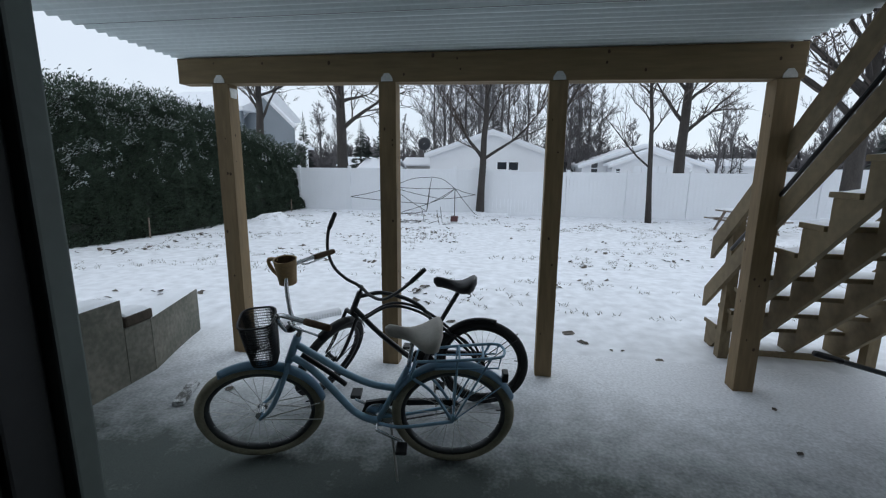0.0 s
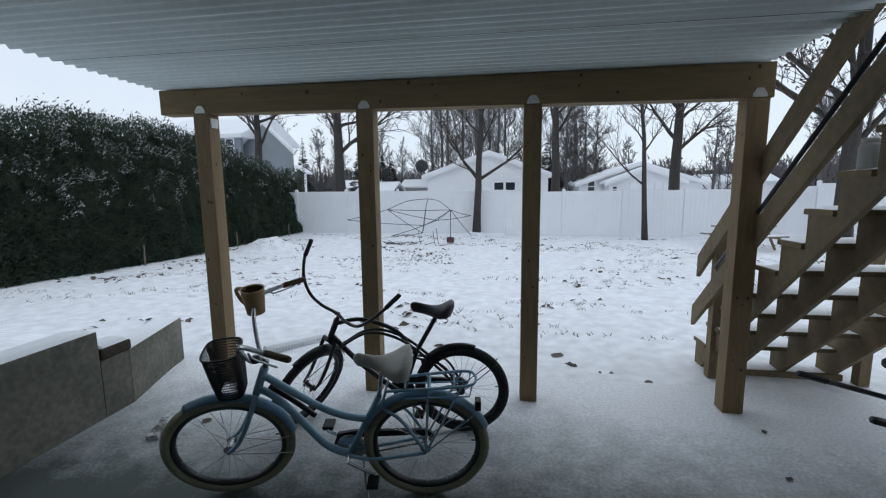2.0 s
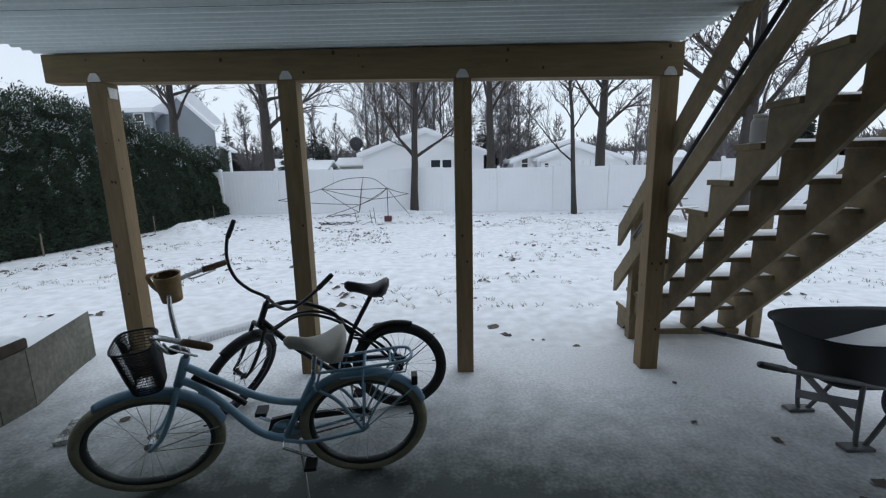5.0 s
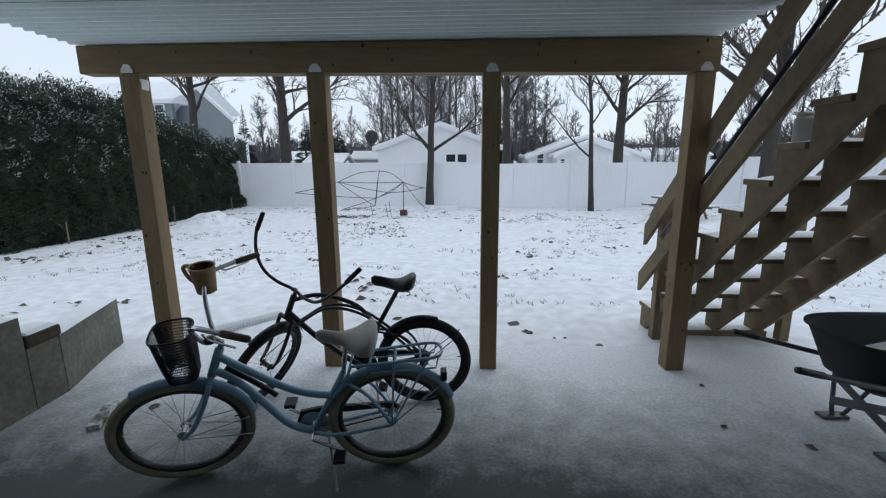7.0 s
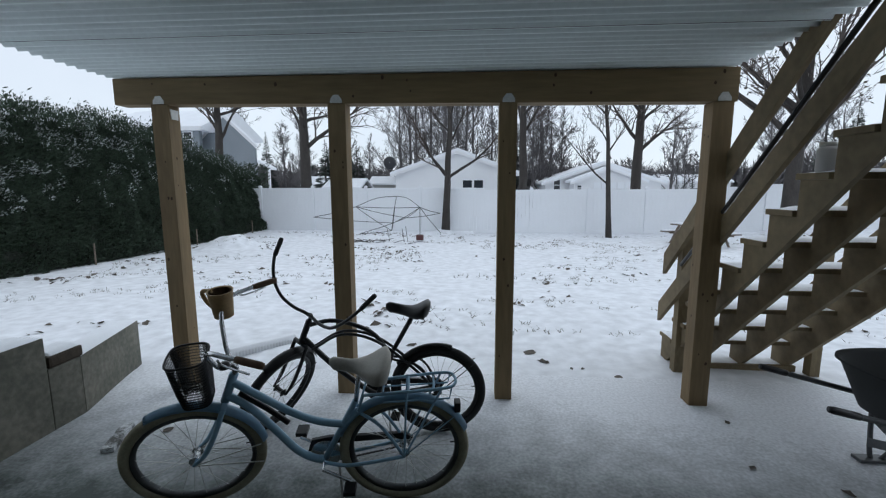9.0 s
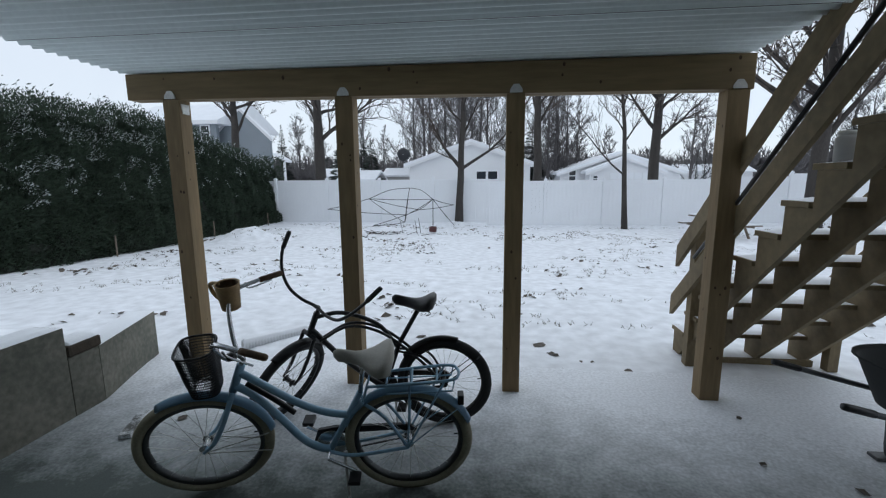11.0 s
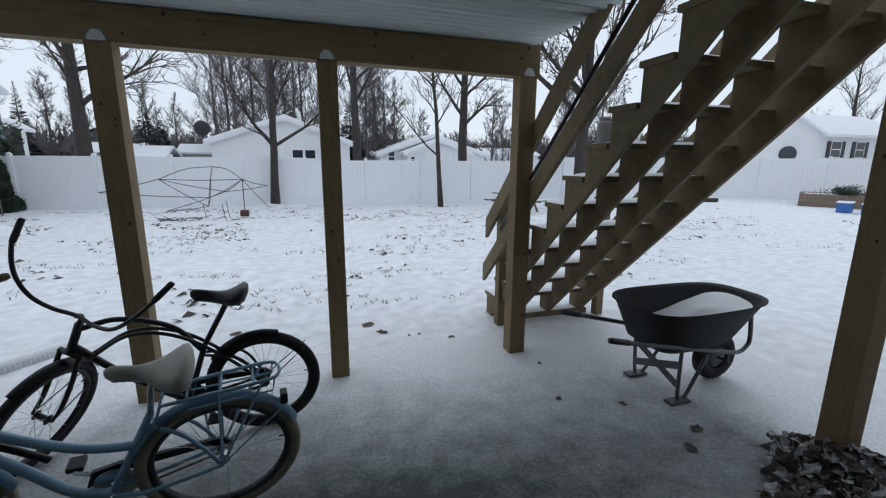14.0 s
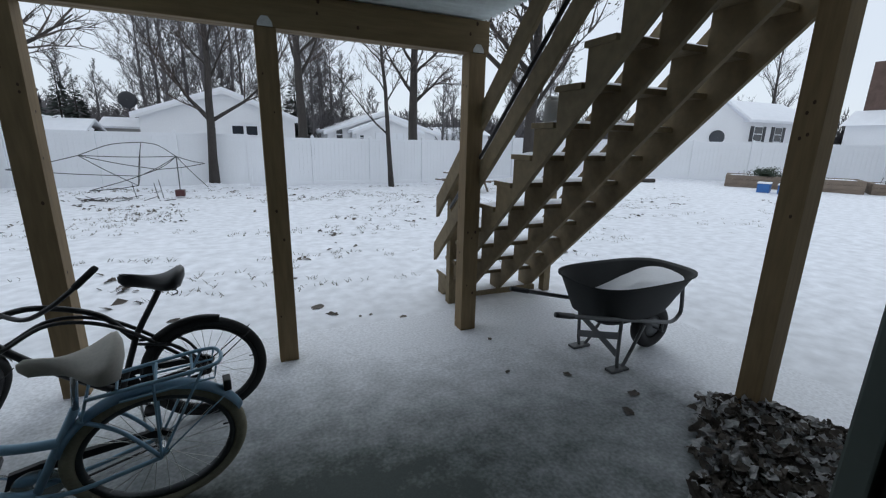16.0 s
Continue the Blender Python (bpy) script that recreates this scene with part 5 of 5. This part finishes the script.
def build_canopy_frame():
    t = thing("canopy_frame", "collapsed canopy frame of thin bent tubes lying in the snow", "canopy frame", at=Matrix.Translation((0, 0, -0.13)))
    y = 15.7
    P = {"base": (-2.23, y, 0.0), "top": (-2.22, y, 1.22), "peak": (-3.25, y + 0.9, 1.62), "l1": (-4.7, y + 0.2, 1.23), "l2": (-6.2, y - 0.2, 0.86), "r1": (-1.42, y - 0.3, 0.3), "r2": (-1.5, y + 0.5, 0.98), "c1": (-3.2, y - 0.5, 0.4), "c2": (-4.4, y - 0.4, 0.27), "c3": (-3.27, y + 0.2, 0.62), "c4": (-2.7, y - 0.3, 0.85)}
    for a, b in (("base", "top"), ("top", "peak"), ("peak", "l1"), ("l1", "l2"), ("top", "r1"), ("top", "r2"), ("c1", "c2"), ("c1", "l1"), ("c3", "peak"), ("c3", "top"), ("l2", "c3"), ("l1", "c4"), ("c4", "top"), ("c1", "c3"), ("c4", "r2"), ("c2", "c4"), ("l1", "top"), ("c1", "peak")):
        p, q = Vector(P[a]), Vector(P[b])
        mid = (p + q) / 2 + Vector((0, 0, 0.12 if "peak" in (a, b) else -0.03))
        part("tube", tube(bmesh.new(), smooth_path([p, mid, q], 5), 0.016 if "base" in (a, b) else 0.012, 6), GREENMETAL, t)
    for x, dz in ((-3.3, 0), (-2.75, 0), (-2.62, 0.1)):
        part("leg", tube(bmesh.new(), [(x, y - 0.3, ground_z(x, y) - 0.02), (x - 0.1, y - 0.3, 0.45 + dz)], 0.011, 6), GREENMETAL, t)
    part("foot_block", box(-2.36, y - 0.12, 0.0, -2.1, y + 0.12, 0.2, 0.02), RED, t, "dull red weight block")
    rnd = random.Random(4)
    b = thing("brush_pile", "low heap of dark fallen twigs in the snow", "brush")
    for _ in range(26):
        x, yy = rnd.uniform(-4.6, -2.4), y - rnd.uniform(0.2, 0.9)
        z = ground_z(x, yy)
        part("twig", tube(bmesh.new(), [(x, yy, z + 0.02), (x + rnd.uniform(-0.4, 0.4), yy + rnd.uniform(-0.2, 0.2), z + rnd.uniform(0.02, 0.14))], 0.012, 4), BARK, b)


build_canopy_frame()


def build_picnic_table():
    z = ground_z(7, 15.4)
    t = thing("picnic_table", "weathered picnic table with snow on top and benches", "picnic table", at=Matrix.Translation((7.75, 15.6, z)) @ Matrix.Rotation(0.25, 4, "Z"))
    for i in range(5):
        part("top_board", box(-0.9, -0.36 + i * 0.145, 0.72, 0.9, -0.225 + i * 0.145, 0.76, 0.004), WEATHERWOOD, t)
    for s in (-1, 1):
        for k in (0, 1):
            part("bench_board", box(-0.9, s * 0.72 - 0.14 + k * 0.145, 0.42, 0.9, s * 0.72 - 0.005 + k * 0.145, 0.46, 0.004), WEATHERWOOD, t)
        part("snow", box(-0.88, s * 0.72 - 0.13, 0.461, 0.88, s * 0.72 + 0.13, 0.49, 0.012), SNOW, t, "snow on the bench")
        for q in (-1, 1):
            part("leg", prism([(0.72 * q, 0), (0.64 * q, 0), (0.2 * q, 0.72), (0.3 * q, 0.72)], s * 0.6 - 0.02, s * 0.6 + 0.02), WEATHERWOOD, t)
        part("beam", box(s * 0.6 + 0.022, -0.8, 0.36, s * 0.6 + 0.06, 0.8, 0.42), WEATHERWOOD, t)
    part("snow", box(-0.88, -0.35, 0.761, 0.88, 0.35, 0.8, 0.015), SNOW, t, "snow on the table top")


build_picnic_table()


def build_planters():
    def planter(label, x, y, L, W, H, ang):
        z = ground_z(x, y) - 0.02
        t = thing("planter_box", label, "planter", "raised beds", at=Matrix.Translation((x, y, z)) @ Matrix.Rotation(ang, 4, "Z"))
        for k in range(3):
            z0 = k * H / 3
            part("timber", box(0, 0, z0, L, 0.12, z0 + H / 3 - 0.008, 0.006), WEATHERWOOD, t)
            part("timber", box(0, W - 0.12, z0, L, W, z0 + H / 3 - 0.008, 0.006), WEATHERWOOD, t)
            part("timber", box(0.0, 0.122, z0, 0.12, W - 0.122, z0 + H / 3 - 0.008, 0.006), WEATHERWOOD, t)
            part("timber", box(L - 0.12, 0.122, z0, L, W - 0.122, z0 + H / 3 - 0.008, 0.006), WEATHERWOOD, t)
        part("snow", box(0.13, 0.13, H * 0.5, L - 0.13, W - 0.13, H * 0.93, 0.03), SNOW, t, "snow filling the bed")
        rnd = random.Random(int(x * 10))
        for _ in range(26):
            px, py = rnd.uniform(0.3, L - 0.3), rnd.uniform(0.3, W - 0.2)
            part("stalk", tube(bmesh.new(), [(px, py, H * 0.85), (px + rnd.uniform(-.25, .25), py + rnd.uniform(-.2, .2), H + rnd.uniform(0.02, 0.22))], 0.012, 4), BARK, t)
    planter("long weathered timber raised bed with dead stalks", 19.2, 12.6, 4.6, 1.6, 0.55, -1.02)
    planter("lower timber raised bed with dead stalks and snow", 21.9, 8.6, 3.2, 1.4, 0.45, -1.05)
    for x, y in ((18.15, 10.35), (18.5, 9.8)):
        t = thing("storage_tote", "blue plastic tote with snow on its lid", "storage tote", "blue totes", at=Matrix.Translation((x, y, ground_z(x, y))) @ Matrix.Rotation(0.4, 4, "Z"))
        part("body", box(-0.28, -0.2, 0, 0.28, 0.2, 0.34, 0.02), BLUEBIN, t)
        part("lid", box(-0.3, -0.22, 0.342, 0.3, 0.22, 0.39, 0.012), SNOW, t, "snow-covered lid")
    t = thing("log", "dark log lying in snow by the fence", "log")
    part("wood", tube(bmesh.new(), [(15.4, 15.4, ground_z(15, 15) + 0.09), (17.2, 14.6, ground_z(17, 15) + 0.1)], 0.09, 8), BARK, t)


build_planters()


def build_shrubs():
    """Low evergreen shrubs growing in the raised beds."""
    rnd = random.Random(61)
    for x, y, r, h in ((20.3, 11.3, 0.7, 0.45), (20.75, 10.5, 0.6, 0.7), (22.6, 7.7, 0.7, 0.45), (23.2, 6.9, 0.5, 0.5)):
        z = ground_z(x, y) + 0.35
        t = thing("juniper_shrub", "dark evergreen shrub growing in the timber bed", "shrub", "raised bed shrubs", at=Matrix.Translation((x, y, z)))
        bm = bmesh.new()
        V, F = [], []
        for _ in range(9):
            a, reach = rnd.random() * 6.283, r * rnd.uniform(0.4, 1)
            e = Vector((reach * math.cos(a), reach * math.sin(a), h * rnd.uniform(0.4, 1)))
            tube(bm, smooth_path([(0, 0, 0), e * 0.5 + Vector((0, 0, 0.08)), e], 3), [0.02, 0.018, 0.015, 0.012, 0.01, 0.008, 0.006], 5)
            for _ in range(150):
                p = e * rnd.uniform(0.25, 1.05) + Vector((rnd.uniform(-1, 1), rnd.uniform(-1, 1), rnd.uniform(-0.6, 0.8))) * 0.16
                d = Vector((rnd.uniform(-1, 1), rnd.uniform(-1, 1), rnd.uniform(0, 1.2))).normalized() * 0.12
                w = d.orthogonal().normalized() * 0.022
                b = len(V)
                V += [p, p + d * 0.5 - w, p + d, p + d * 0.5 + w]
                F.append((b, b + 1, b + 2, b + 3))
        part("branch", bm, BARK, t)
        tagged(raw("foliage", V, F, CEDAR, t), kind="stuff")


build_shrubs()


def build_pipe():
    t = thing("drain_pipe", "pale ribbed drain pipe lying half buried in snow", "pipe", at=Matrix.Translation((-2.78, 4.1, ground_z(-2.55, 4.35) + 0.015)) @ Matrix.Rotation(0.8, 4, "Z"))
    n = 66
    prof = [(0.056 + 0.007 * math.cos(i * math.pi / 1.5), 0.72 * i / n) for i in range(n + 1)]
    part("tube", lathe(prof + [(0.045, 0.72), (0.045, 0.0), prof[0]], 20, "x"), VINYL, t, smooth=True)
    bm = bmesh.new()
    bmesh.ops.create_grid(bm, x_segments=30, y_segments=6, size=0.5)
    for v in bm.verts:
        u, w = v.co.x + 0.5, v.co.y * 2
        v.co = Vector((u * 0.7 + 0.01, 0.048 * w, 0.062 - 0.03 * w * w + 0.012 * (1 - w * w) + 0.004 * noise.noise((u * 9, w * 2, 5))))
    part("snow", bm, SNOW, t, "thin snow layer", True)


build_pipe()


def build_lantern():
    y, z = tip(8)
    t = thing("glass_jar", "clear ribbed jar lantern standing on a stair tread", "jar")
    at = (1.86, y - 0.12, z + 0.001)
    part("body", lathe([(0.001, 0), (0.045, 0), (0.05, 0.02), (0.05, 0.13), (0.04, 0.15), (0.001, 0.15)], 20, "z", at), SIDING_TAN, t, "frosted glass", True)
    part("lid", lathe([(0.001, 0.151), (0.042, 0.151), (0.042, 0.175), (0.001, 0.178)], 20, "z", at), STEEL, t, "metal lid", True)


build_lantern()


def build_scrap():
    t = thing("wood_scrap", "short dark board scrap dusted with snow on the patio", "wood scrap", at=Matrix.Translation((-2.73, 2.615, 0.006)) @ Matrix.Rotation(1.91, 4, "Z"))
    part("board", box(-0.165, -0.04, 0, 0.165, 0.04, 0.035, 0.004), cover("frosted_board", (0.1, 0.1, 0.095), (0.6, 0.62, 0.64), 14.0, 0.76, 0.12), t)


build_scrap()
